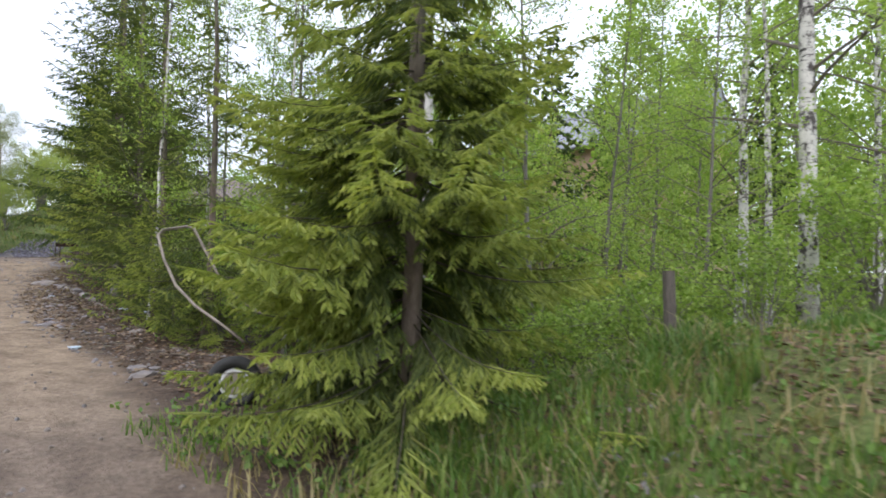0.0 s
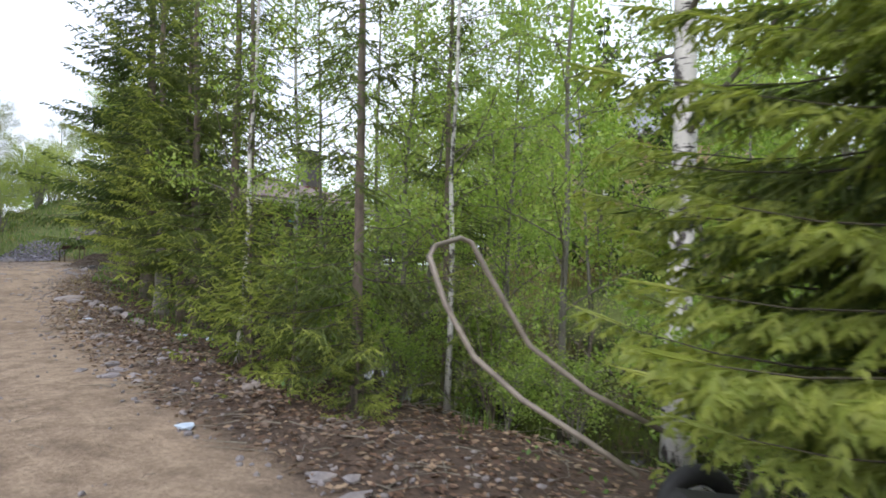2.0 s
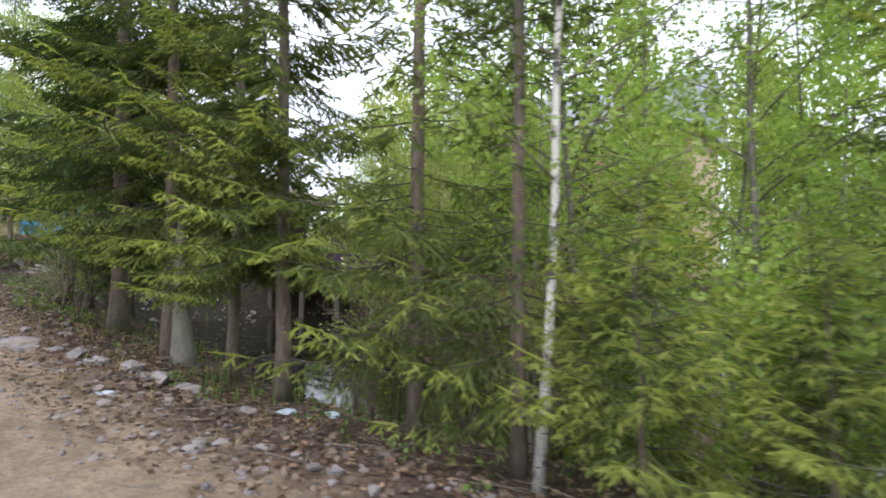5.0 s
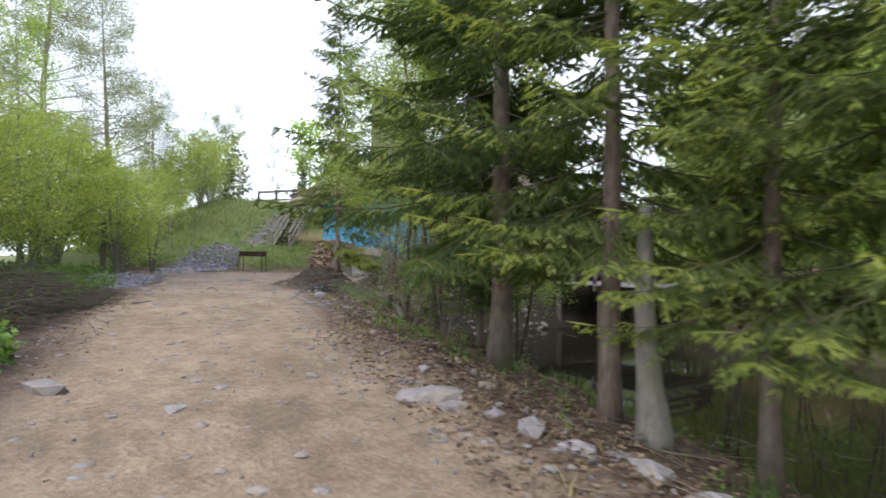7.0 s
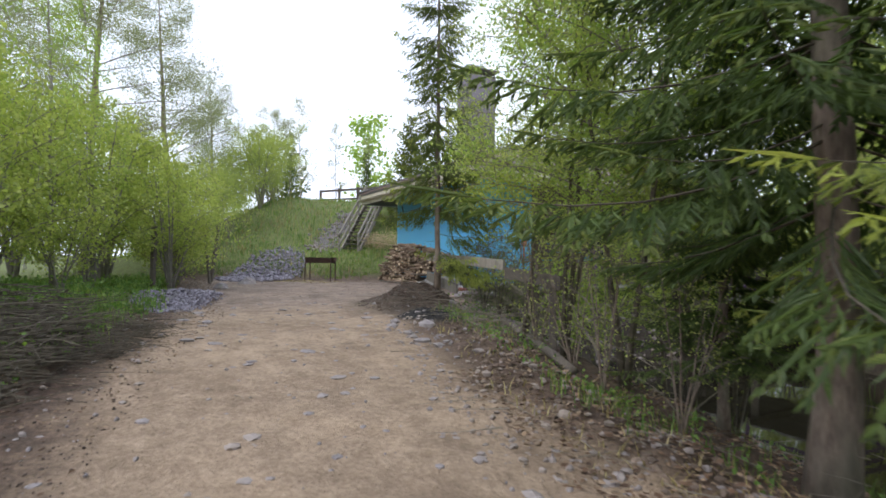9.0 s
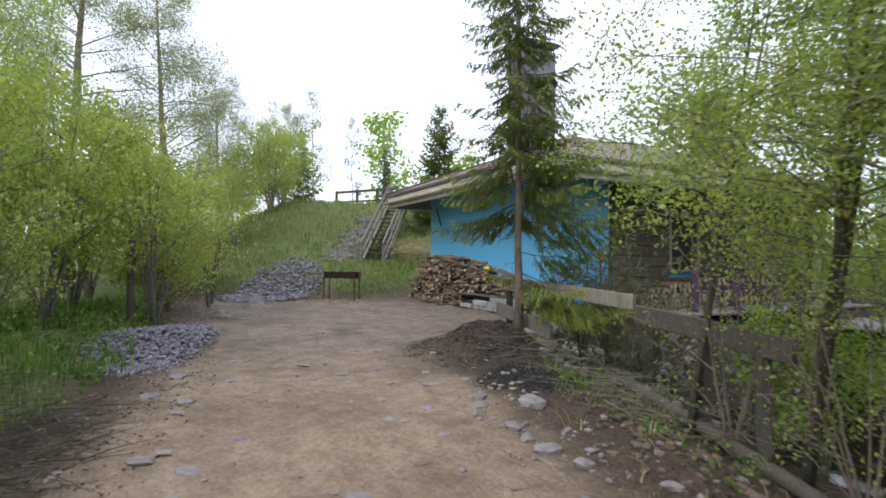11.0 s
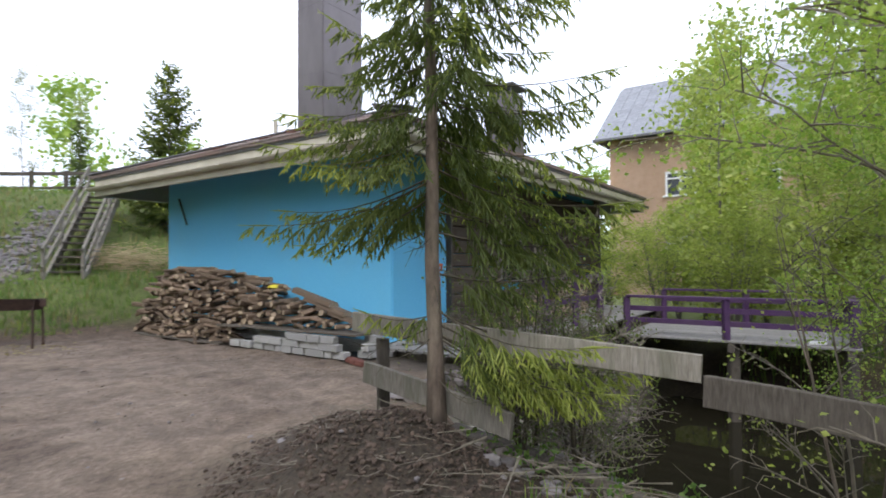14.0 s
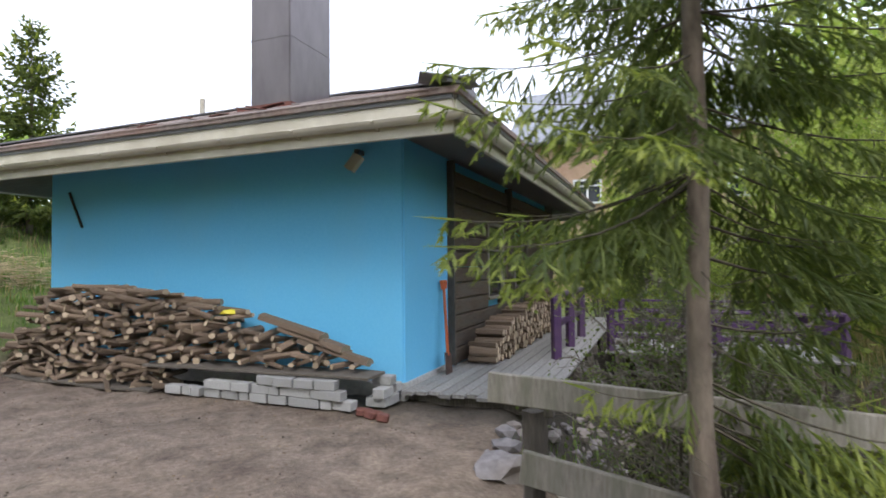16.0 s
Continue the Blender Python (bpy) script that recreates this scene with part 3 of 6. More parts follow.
for k, (a, b) in enumerate(zip(eave, eave[1:] + eave[:1])):
    a3, b3 = (*a, EV + 0.36), (*b, EV + 0.36)
    mid = ((a[0] + b[0]) / 2, (a[1] + b[1]) / 2)
    hbar("fascia", (*a, EV + 0.19), (*b, EV + 0.19), 0.05, 0.36, M_GUTTER, house)
    hbar("drip_edge", a3, b3, 0.1, 0.07, M_FASCIA, house)


def gutter(a, b, out):
    """A half-round gutter hung below the roof's edge, with brackets."""
    ang = np.linspace(-0.15 * np.pi, -0.95 * np.pi, 9)
    V, Q = [], []
    for i, q in enumerate((a, b)):
        for rr in (0.085, 0.075):
            for t in ang:
                V.append(hp(q[0] + out[0] * (0.09 + rr * math.cos(t)), q[1] + out[1] * (0.09 + rr * math.cos(t)), EV + 0.22 + rr * math.sin(t) * 1.25))
    for i in range(8):
        Q += [(i, i + 1, 18 + i + 1, 18 + i), (9 + i + 1, 9 + i, 27 + i, 27 + i + 1)]
    Q += [(0, 18, 27, 9), (8, 17, 35, 26)]
    g = put("gutter", arrays_mesh("gutter", V, np.array(Q), M_GUTTER, None, False), house, "cream half-round rain gutter")
    n = max(2, int(math.hypot(b[0] - a[0], b[1] - a[1]) / 0.9))
    for i in range(1, n):
        q = (a[0] + (b[0] - a[0]) * i / n, a[1] + (b[1] - a[1]) * i / n)
        hbar("bracket", (q[0] + out[0] * 0.02, q[1] + out[1] * 0.02, EV + 0.1), (q[0] + out[0] * 0.185, q[1] + out[1] * 0.185, EV + 0.16), 0.03, 0.012, M_GUTTER, g)
    return g


gutter((-OR - 0.15, -OF), (L + OL + 0.1, -OF), (0, -1))
gutter((-OR, -OF - 0.15), (-OR, D + 0.8), (-1, 0))


def chimney(u0, n0, du, dn, z0, z1, cap):
    c = hprism("chimney", [(u0, n0), (u0 + du, n0), (u0 + du, n0 + dn), (u0, n0 + dn)], z0, z1, M_SHEET, house, "tall box chimney clad in brown sheet metal", 0.012)
    for k in range(1, int((z1 - z0) / 1.25) + 1):
        zz = z0 + k * 1.25
        if zz < z1 - 0.1:
            hprism("seam", [(u0 - 0.004, n0 - 0.004), (u0 + du + 0.004, n0 - 0.004), (u0 + du + 0.004, n0 + dn + 0.004), (u0 - 0.004, n0 + dn + 0.004)], zz, zz + 0.012, M_SHEET, c)
    hprism("flashing", [(u0 - 0.12, n0 - 0.14), (u0 + du + 0.12, n0 - 0.14), (u0 + du + 0.12, n0 + dn + 0.1), (u0 - 0.12, n0 + dn + 0.1)], z0, z0 + cap, M_BRICKRED, c, "rusty red flashing")
    hprism("cap", [(u0 - 0.1, n0 - 0.1), (u0 + du + 0.1, n0 - 0.1), (u0 + du + 0.1, n0 + dn + 0.1), (u0 - 0.1, n0 + dn + 0.1)], z1 + 0.14, z1 + 0.19, M_FASCIA, c, "flat steel rain cap", 0.01)
    for a in (0.04, du - 0.04):
        for b in (0.04, dn - 0.04):
            hbar("cap_leg", (u0 + a, n0 + b, z1 - 0.02), (u0 + a, n0 + b, z1 + 0.15), 0.03, 0.03, M_FASCIA, c, up=(1, 0, 0))
    return c


chimney(1.95, 0.45, 0.68, 1.0, 3.4, 6.35, 0.27)
chimney(1.6, 6.9, 0.75, 0.75, 3.7, 5.9, 0.4)
hbar("vent_pipe", (4.7, 1.6, ZE + 1.0), (4.7, 1.6, ZE + 1.5), 0.08, 0.08, M_WHITEBLOCK, house, up=(1, 0, 0))

# weathered log wall on the terrace side, with window, door and posts
for k in range(12):
    zz = 0.1 + k * 0.235
    segs = [(1.44, D)] if zz < 0.75 and k < 3 else [(1.44, 3.28), (4.32, 4.95), (6.1, D)] if zz < 2.15 else [(1.44, D)]
    if k < 3:
        segs = [(1.44, 4.95), (6.1, D)]
    for a, b in segs:
        hbar("log", (0.06, a, zz), (0.06, b, zz), 0.16, 0.225, M_LOGWALL, house, cuts=4, wob=0.004, rng=rng)


def house_window(u, n0, n1, z0, z1):
    w = hbar("window", (u, n0 - 0.04, z0 - 0.04), (u, n1 + 0.04, z0 - 0.04), 0.12, 0.05, M_WOOD_GREY, house, label="grey framed narrow window")
    hbar("frame", (u, n0 - 0.035, z0), (u, n0 - 0.035, z1), 0.07, 0.1, M_WOOD_GREY, w, up=(*HU, 0))
    hbar("frame", (u, n1 + 0.035, z0), (u, n1 + 0.035, z1), 0.07, 0.1, M_WOOD_GREY, w, up=(*HU, 0))
    hbar("frame", (u, n0 - 0.07, z1 + 0.035), (u, n1 + 0.07, z1 + 0.035), 0.1, 0.07, M_WOOD_GREY, w)
    hbar("mullion", (u, n0, z0 + (z1 - z0) * 0.66), (u, n1, z0 + (z1 - z0) * 0.66), 0.05, 0.04, M_WOOD_GREY, w)
    hbar("pane", (u + 0.02, n0 - 0.01, (z0 + z1) / 2), (u + 0.02, n1 + 0.01, (z0 + z1) / 2), 0.01, z1 - z0 + 0.02, M_GLASS, w)


house_window(0.02, 3.35, 4.25, 0.88, 2.1)
door = hbar("door", (0.04, 5.05, 1.02), (0.04, 6.0, 1.02), 0.05, 2.0, M_WOOD_DARK, house, label="dark wooden door with a glass light")
hbar("pane", (0.0, 5.25, 1.45), (0.0, 5.75, 1.45), 0.03, 0.9, M_GLASS, door)
hbar("handle", (-0.03, 5.15, 0.95), (-0.03, 5.15, 1.1), 0.02, 0.03, M_STEEL, door, up=(1, 0, 0))
for n0 in (4.98, 6.06):
    hbar("door_frame", (0.0, n0, 0.02), (0.0, n0, 2.15), 0.1, 0.14, M_WOOD_DARK, house, up=(*HU, 0))
for n0 in (1.45, 4.65, 8.9):
    hbar("corner_board", (-0.03, n0, 0.02), (-0.03, n0, ZE), 0.06, 0.14, M_WOOD_DARK, house, up=(*HU, 0))
hbar("cable", (L - 0.45, -0.02, ZE - 0.3), (L - 0.75, -0.02, ZE - 0.85), 0.03, 0.03, M_RUBBER, house, up=(*HN, 0))

flood = thing("flood_light", "small grey flood light under blue wall's eaves", "lamp")
hbar("arm", (0.55, 0.0, ZE - 0.12), (0.5, -0.22, ZE - 0.14), 0.06, 0.06, M_FASCIA, flood)
hbar("head", (0.45, -0.24, ZE - 0.2), (0.55, -0.3, ZE - 0.36), 0.15, 0.07, M_WHITEBLOCK, flood, up=(*(-HN), 0.4))

# ---- terrace, pier and their purple railings ----
terrace = thing("terrace", "grey boarded terrace along the log wall", "terrace")
for k in range(11):
    u0 = -0.1 - k * 0.148
    hbar("deck_board", (u0, -0.15 + 0.05 * (k % 3), -0.02), (u0, 9.4, -0.02), 0.135, 0.04, M_DECK, terrace)
for n0 in (0.1, 2.2, 4.4, 6.6, 8.8):
    hbar("joist", (0.0, n0, -0.12), (-1.7, n0, -0.12), 0.1, 0.16, M_WOOD_DARK, terrace)
    q = hp(-1.55, n0)
    hbar("post", (-1.55, n0, ground_at(q[0], q[1]) - 1.1), (-1.55, n0, -0.05), 0.14, 0.14, M_WOOD_DARK, terrace, up=(1, 0, 0))


def railing(name, label, posts, top, rails, foot, w=0.1):
    r = thing(name, label, "railing", group="purple railings")
    for u, n in posts:
        hbar("post", (u, n, foot), (u, n, top), w, w, M_PURPLE, r, up=(1, 0, 0))
    (u0, n0), (u1, n1) = posts[0], posts[-1]
    hbar("handrail", (u0, n0, top + 0.02), (u1, n1, top + 0.02), 0.15, 0.05, M_PURPLE, r)
    for z in rails:
        hbar("rail", (u0, n0, z), (u1, n1, z), 0.04, 0.1, M_PURPLE, r)
    return r


railing("railing", "purple painted wooden railing beside the terrace", [(-1.3, 2.55), (-1.3, 3.9), (-1.3, 5.3)], 0.92, [0.5], -0.02, 0.13)
PZ = -0.28
pier = thing("pier", "grey plank pier standing over the pond", "pier")
for k in range(22):
    n0 = 5.3 + k * 0.152
    hbar("deck_board", (-5.75, n0, PZ), (-1.75, n0, PZ), 0.14, 0.04, M_DECK, pier)
for u0 in (-2.0, -3.8, -5.6):
    hbar("beam", (u0, 5.2, PZ - 0.11), (u0, 8.65, PZ - 0.11), 0.12, 0.16, M_WOOD_DARK, pier)
    for n0 in (5.5, 8.4):
        hbar("pier_post", (u0, n0, -2.4), (u0, n0, PZ - 0.1), 0.18, 0.18, M_WOOD_DARK, pier, up=(1, 0, 0))
railing("railing", "purple pier railing with two cross rails", [(-1.85, 5.35), (-3.7, 5.35), (-5.65, 5.35)], 0.5, [0.28, 0.04], PZ, 0.12)
railing("railing", "purple pier railing with two cross rails", [(-1.85, 8.55), (-3.7, 8.55), (-5.65, 8.55)], 0.5, [0.28, 0.04], PZ, 0.12)
railing("railing", "purple railing across the pier's end", [(-5.67, 5.5), (-5.67, 8.4)], 0.48, [0.28, 0.04], PZ, 0.12)
tray = thing("white_tray", "small white plastic tray on the pier", "tray")
hbar("base", (-5.0, 5.6, PZ + 0.035), (-5.25, 5.6, PZ + 0.05), 0.3, 0.03, M_WHITE, tray)
hbar("rim", (-5.25, 5.6, PZ + 0.04), (-5.25, 5.6, PZ + 0.2), 0.3, 0.02, M_WHITE, tray, up=(*HU, 0))


# ---- firewood ----
def log_mesh(name, seed, split):
    g = np.random.default_rng(seed)
    n = 8
    ang = np.linspace(0, 2 * np.pi, n, endpoint=False)
    rad = 1 + g.uniform(-0.2, 0.2, n)
    if split:
        rad = np.where(np.cos(ang) < -0.1, 0.35 + 0.2 * g.random(n), rad)
    c = np.stack([np.cos(ang) * rad, np.sin(ang) * rad], 1)
    V = []
    for x, sc in ((-0.5, 0.96), (-0.47, 1.02), (0.0, 1 + g.uniform(-0.06, 0.06)), (0.47, 1.02), (0.5, 0.96)):
        off = g.uniform(-0.06, 0.06, 2)
        V += [(x, p[0] * sc + off[0], p[1] * sc + off[1]) for p in c]
    k = np.arange(n)
    Q = np.concatenate([np.stack([i * n + k, i * n + (k + 1) % n, (i + 1) * n + (k + 1) % n, (i + 1) * n + k], 1) for i in range(4)])
    V += [(-0.5, 0, 0), (0.5, 0, 0)]
    T = np.concatenate([np.stack([np.full(n, 5 * n), (k + 1) % n, k], 1), np.stack([np.full(n, 5 * n + 1), 4 * n + k, 4 * n + (k + 1) % n], 1)])
    return arrays_mesh(name, V, [Q, T], [M_LOGSIDE, M_LOGCUT], [0] * len(Q) + [1] * len(T))


LOGS = [log_mesh("log", 40 + i, i % 3 != 0) for i in range(9)]
SLABS = [log_mesh("slab", 60 + i, True) for i in range(4)]
rng = np.random.default_rng(11)
pile = thing("firewood_pile", "long heap of brown firewood against the blue wall", "firewood")


def log(parent, mesh, u, n, z, length, thick, turn, tilt=0.0, roll=0.0, flat=1.0):
    q = hp(u, n, z)
    a = 147 + turn
    m = pose(*q, 0, tilt, a) @ pose(0, 0, 0, roll) @ Matrix.Diagonal((length, thick, thick * flat, 1))
    return put("log", mesh, parent, "", m)


def pile_top(u):
    return float(np.interp(u, [0.25, 0.7, 1.5, 2.6, 3.4, 4.6, 5.4, 6.3], [0.3, 0.42, 0.58, 0.84, 1.0, 1.1, 1.02, 0.45]))


count = 0
for layer in range(18):
    z = -0.07 + layer * 0.075
    for k in range(30):
        u = 0.3 + k * 0.205 + rng.uniform(-0.06, 0.06) + 0.1 * (layer % 2)
        if z > pile_top(u) or z < (0.26 if u < 2.9 else -0.1) or count >= 400:
            continue
        n = -0.3 - 0.14 * (pile_top(u) - z) + rng.uniform(-0.09, 0.07)
        fine = rng.random() < (0.68 if u < 3.2 else 0.3)
        th = rng.uniform(0.028, 0.058)
        if fine:
            log(pile, LOGS[rng.integers(9)], u, n, z, rng.uniform(0.34, 0.55), th, 90 + rng.uniform(-45, 45), rng.uniform(-18, 18), rng.uniform(0, 360))
        else:
            log(pile, SLABS[rng.integers(4)], u, n - 0.12 + rng.uniform(-0.05, 0.05), z, rng.uniform(0.3, 0.6), th * 1.2, rng.uniform(-55, 55), rng.uniform(-18, 18), rng.uniform(-60, 60), 0.6)
        count += 1
for k in range(26):  # slabs and bark lying over the top
    u = 2.2 + k * 0.15
    log(pile, SLABS[k % 4], u + rng.uniform(-0.1, 0.1), -0.3 + rng.uniform(-0.1, 0.08), pile_top(u) + 0.06, rng.uniform(0.5, 0.85), rng.uniform(0.05, 0.075), rng.uniform(-14, 14), rng.uniform(-6, 6), rng.uniform(-30, 30), 0.5)
for k in range(3):
    log(pile, SLABS[k], 0.75 + 0.3 * k, -0.3, 0.42 + 0.13 * k, 0.95, 0.07, rng.uniform(-4, 4), -13, 90, 1.4)
board_a = thing("pallet_board", "dark warped boards under firewood", "board")
hbar("plank", (0.12, -0.46, 0.225), (3.3, -0.54, 0.205), 0.42, 0.03, M_WOOD_DARK, board_a, cuts=8, wob=0.012, rng=rng)
hbar("plank", (3.1, -0.62, -0.105), (6.3, -0.6, -0.115), 0.4, 0.03, M_WOOD_DARK, board_a, cuts=8, wob=0.012, rng=rng)
bag = thing("yellow_bag", "crumpled bright yellow plastic scrap on firewood", "bag")
V, F = rock(rng, (0.12, 0.07, 0.05), 0.8, 0.4)
put("film", arrays_mesh("film", V, F, M_YELLOW), bag, "", pose(*hp(2.25, -0.35, pile_top(2.25) + 0.1)))

edging = thing("block_row", "three courses of loose grey cement blocks below firewood", "blocks")
bmesh_b = bmesh.new()
bmesh.ops.create_cube(bmesh_b, size=1)
bmesh.ops.bevel(bmesh_b, geom=bmesh_b.edges[:], offset=0.05, segments=1, affect="EDGES")
brick_mesh = bpy.data.meshes.new("brick")
bmesh_b.to_mesh(brick_mesh)
bmesh_b.free()
brick_mesh.materials.append(M_BLOCK)
for row in range(3):
    u = 0.28 + 0.1 * row
    while u < (2.9, 2.0, 1.3)[row]:
        w = rng.choice([0.13, 0.24, 0.25, 0.4])
        q = hp(u + w / 2, -0.66 - 0.02 * row + rng.uniform(-0.02, 0.02), -0.07 + row * 0.105)
        put("brick", brick_mesh, edging, "", pose(*q, 0, 0, 147 + rng.uniform(-5, 5)) @ Matrix.Diagonal((w, 0.13, 0.1, 1)))
        u += w + rng.uniform(0.008, 0.05)
for k in range(5):
    q = hp(0.12 - 0.06 * (k % 2), -0.42 + 0.2 * (k // 2) * 0.7, -0.06 + 0.105 * (k % 3))
    put("brick", brick_mesh, edging, "", pose(*q, 0, 0, 147 + 90 * (k % 2)) @ Matrix.Diagonal((0.24, 0.14, 0.1, 1)))
red = thing("red_brick", "broken dark red brick on the yard", "brick")
for k in range(3):
    q = hp(0.12 - 0.14 * k, -0.72 - 0.06 * k, -0.11)
    block("piece", (-0.09, -0.06, -0.03), (0.09, 0.06, 0.04), M_BRICKRED, red, 0.012, "", pose(*q, 5 * k, 8, 40 * k))

stack = thing("firewood_stack", "stacked pale split logs beside the log wall", "firewood")
for layer in range(9):
    for k in range(16):
        n = 1.75 + k * 0.3 + rng.uniform(-0.04, 0.04)
        if layer * 0.11 > np.interp(n, [1.7, 2.4, 4.0, 4.6, 6.6], [0.3, 0.42, 0.6, 0.55, 0.95]):
            continue
        log(stack, LOGS[rng.integers(9)], -0.4 + rng.uniform(-0.03, 0.03), n, 0.07 + layer * 0.11, 0.42, rng.uniform(0.055, 0.075), rng.uniform(-6, 6), 0, rng.uniform(0, 360))
        log(stack, LOGS[rng.integers(9)], -0.4 + rng.uniform(-0.03, 0.03), n + 0.15, 0.08 + layer * 0.11, 0.4, rng.uniform(0.05, 0.07), rng.uniform(-6, 6), 0, rng.uniform(0, 360))

spade = thing("shovel", "shovel with orange handle leaning on the blue wall", "shovel")
hbar("shaft", (-0.13, 1.05, 0.22), (-0.05, 1.12, 1.2), 0.035, 0.035, M_PLASTIC_RED, spade, up=(1, 0, 0))
hbar("grip", (-0.05, 1.03, 1.2), (-0.05, 1.21, 1.2), 0.035, 0.04, M_PLASTIC_RED, spade)
hbar("grip_arm", (-0.06, 1.05, 1.1), (-0.05, 1.03, 1.2), 0.03, 0.03, M_PLASTIC_RED, spade, up=(1, 0, 0))
hbar("grip_arm", (-0.06, 1.17, 1.1), (-0.05, 1.21, 1.2), 0.03, 0.03, M_PLASTIC_RED, spade, up=(1, 0, 0))
hbar("blade", (-0.17, 1.0, -0.02), (-0.13, 1.05, 0.26), 0.2, 0.015, M_RUST, spade, up=(*(-HU), 0.2))


# ---- yard: brazier, stairs, fences, posts ----
brazier = thing("brazier", "rusty steel charcoal brazier on thin legs", "brazier", pose(-17.95, 17.85, ground_at(-17.95, 17.85), 0, 0, 12))
bm = bmesh.new()
for sx, z in ((0.47, 0.62), (0.5, 0.8)):
    for x, y in ((-sx, -0.15), (sx, -0.15), (sx, 0.15), (-sx, 0.15)):
        bm.verts.new((x, y * (1.0 if z > 0.7 else 0.8), z))
bv = list(bm.verts)
bm.faces.new(bv[3::-1])
for i in range(4):
    bm.faces.new((bv[i], bv[(i + 1) % 4], bv[4 + (i + 1) % 4], bv[4 + i]))
bmesh.ops.solidify(bm, geom=bm.faces[:], thickness=0.012)
part("tray", bm, M_RUST, brazier, "open rusty fire tray")
for x in (-0.47, 0.47):
    for y in (-0.15, 0.15):
        board("leg", (x * 1.03, y * 1.1, -0.02), (x, y, 0.68), 0.03, 0.03, M_RUST, brazier, (1, 0, 0))
board("handle", (0.5, 0, 0.74), (0.6, 0, 0.74), 0.02, 0.14, M_RUST, brazier)

stairs = thing("stairs", "weathered open wooden stairs up the grassy hill", "stairs")
SA, SB, SC, SD = np.array([-19.68, 20.84, 1.72]), np.array([-19.05, 21.25, 1.72]), np.array([-21.5, 25.0, 4.32]), np.array([-20.87, 25.4, 4.32])
board("stringer", SA, SC, 0.06, 0.26, M_WOOD_GREY, stairs)
board("stringer", SB, SD, 0.06, 0.26, M_WOOD_GREY, stairs)
for k in range(14):
    f = (k + 0.6) / 14.4
    a, b = SA + (SC - SA) * f, SB + (SD - SB) * f
    board("tread", a + (0, 0, 0.07), b + (0, 0, 0.07), 0.3, 0.04, M_WOOD_DARK, stairs)
for p, q in ((SA, SC), (SB, SD)):
    for f in (0.02, 0.34, 0.67, 0.99):
        c = p + (q - p) * f
        board("post", c - (0, 0, 0.3), c + (0, 0, 0.85), 0.07, 0.07, M_WOOD_GREY, stairs, (1, 0, 0))
    board("handrail", p + (0, 0, 0.85), q + (0, 0, 0.85), 0.05, 0.1, M_WOOD_GREY, stairs)
    board("rail", p + (0, 0, 0.45), q + (0, 0, 0.45), 0.04, 0.09, M_WOOD_GREY, stairs)

crest = thing("hill_fence", "grey pole fence on the hill top", "fence")
ca, cb = np.array([-26.7, 27.6]), np.array([-24.3, 29.6])
tops = []
for k in range(4):
    q = ca + (cb - ca) * k / 3
    z = ground_at(q[0], q[1])
    tops.append(np.array([q[0], q[1], z + 0.75 + 0.1 * k]))
    board("post", (q[0], q[1], z - 0.3), tops[-1] + (0, 0, 0.08), 0.12, 0.12, M_WOOD_DARK, crest, (1, 0, 0))
board("rail", tops[0], tops[3], 0.07, 0.13, M_WOOD_DARK, crest)
board("rail", tops[0] - (0, 0, 0.5), tops[3] - (0, 0, 0.55), 0.06, 0.1, M_WOOD_DARK, crest)

rng = np.random.default_rng(5)
fence = thing("plank_fence", "low fence of weathered grey planks along the bank", "fence")
FP = [(-11.12, 13.78, 0.72), (-8.23, 11.73, 0.9), (-7.8, 11.91, 0.8), (-7.75, 11.1, 0.95)]
ftop = []
for x, y, h in FP:
    z = ground_at(x, y)
    ftop.append(np.array([x, y, max(z + h, 1.35)]))
    board("post", (x, y, z - 0.3), ftop[-1] + (0, 0, 0.02), 0.1, 0.1, M_WOOD_DARK, fence, (1, 0.4, 0), 3, 0.006, rng)
off = np.array([-0.05, -0.06, 0])
ftop[0][2] = 1.72
board("plank", ftop[0] + off * 1.6 + (-0.18, 0.12, 0.0), (-8.95 - 0.05, 12.35, 1.58), 0.045, 0.17, M_WOOD_GREY, fence, (0, 0, 1), 6, 0.006, rng)
board("plank", (-8.98, 12.36, 1.45), (-7.55, 10.85, 1.36), 0.05, 0.19, M_WOOD_DARK, fence, (0, 0, 1), 6, 0.008, rng)
board("plank", (-11.25, 13.62, 1.32), (-10.1, 12.75, 1.12), 0.045, 0.18, M_WOOD_GREY, fence, (0, 0, 1), 4, 0.006, rng)
V, F = tube([(x, y, ground_at(x, y) + 0.07) for x, y in ((-10.5, 14.2), (-9.9, 13.6), (-9.3, 12.95), (-8.75, 12.3), (-8.2, 11.5), (-7.6, 10.6), (-7.1, 9.8))], [0.07, 0.08, 0.075, 0.075, 0.07, 0.065, 0.055], 8, True, 0.08, rng)
put("pole", arrays_mesh("pole", V, F, M_WOOD_DARK, None, True), fence, "long grey pole laid along the bank")


def old_post(x, y, h, lean, w, name="old_post", label="grey weathered leaning wooden post in grass"):
    z = ground_at(x, y)
    p = thing(name, label, "post", group="old posts")
    board("stake", (x, y, z - 0.3), (x + lean[0], y + lean[1], z + h), w, w, M_WOOD_DARK, p, (1, 0.3, 0), 4, 0.01, rng)
    return p


old_post(-17.2, 11.45, 1.5, (0.05, 0.0), 0.1)
old_post(-19.3, 14.6, 1.75, (-0.1, 0.35), 0.09)
old_post(-18.95, 14.35, 1.7, (-0.45, 0.1), 0.07)
old_post(9.4, 1.95, 1.4, (-0.04, 0), 0.11)
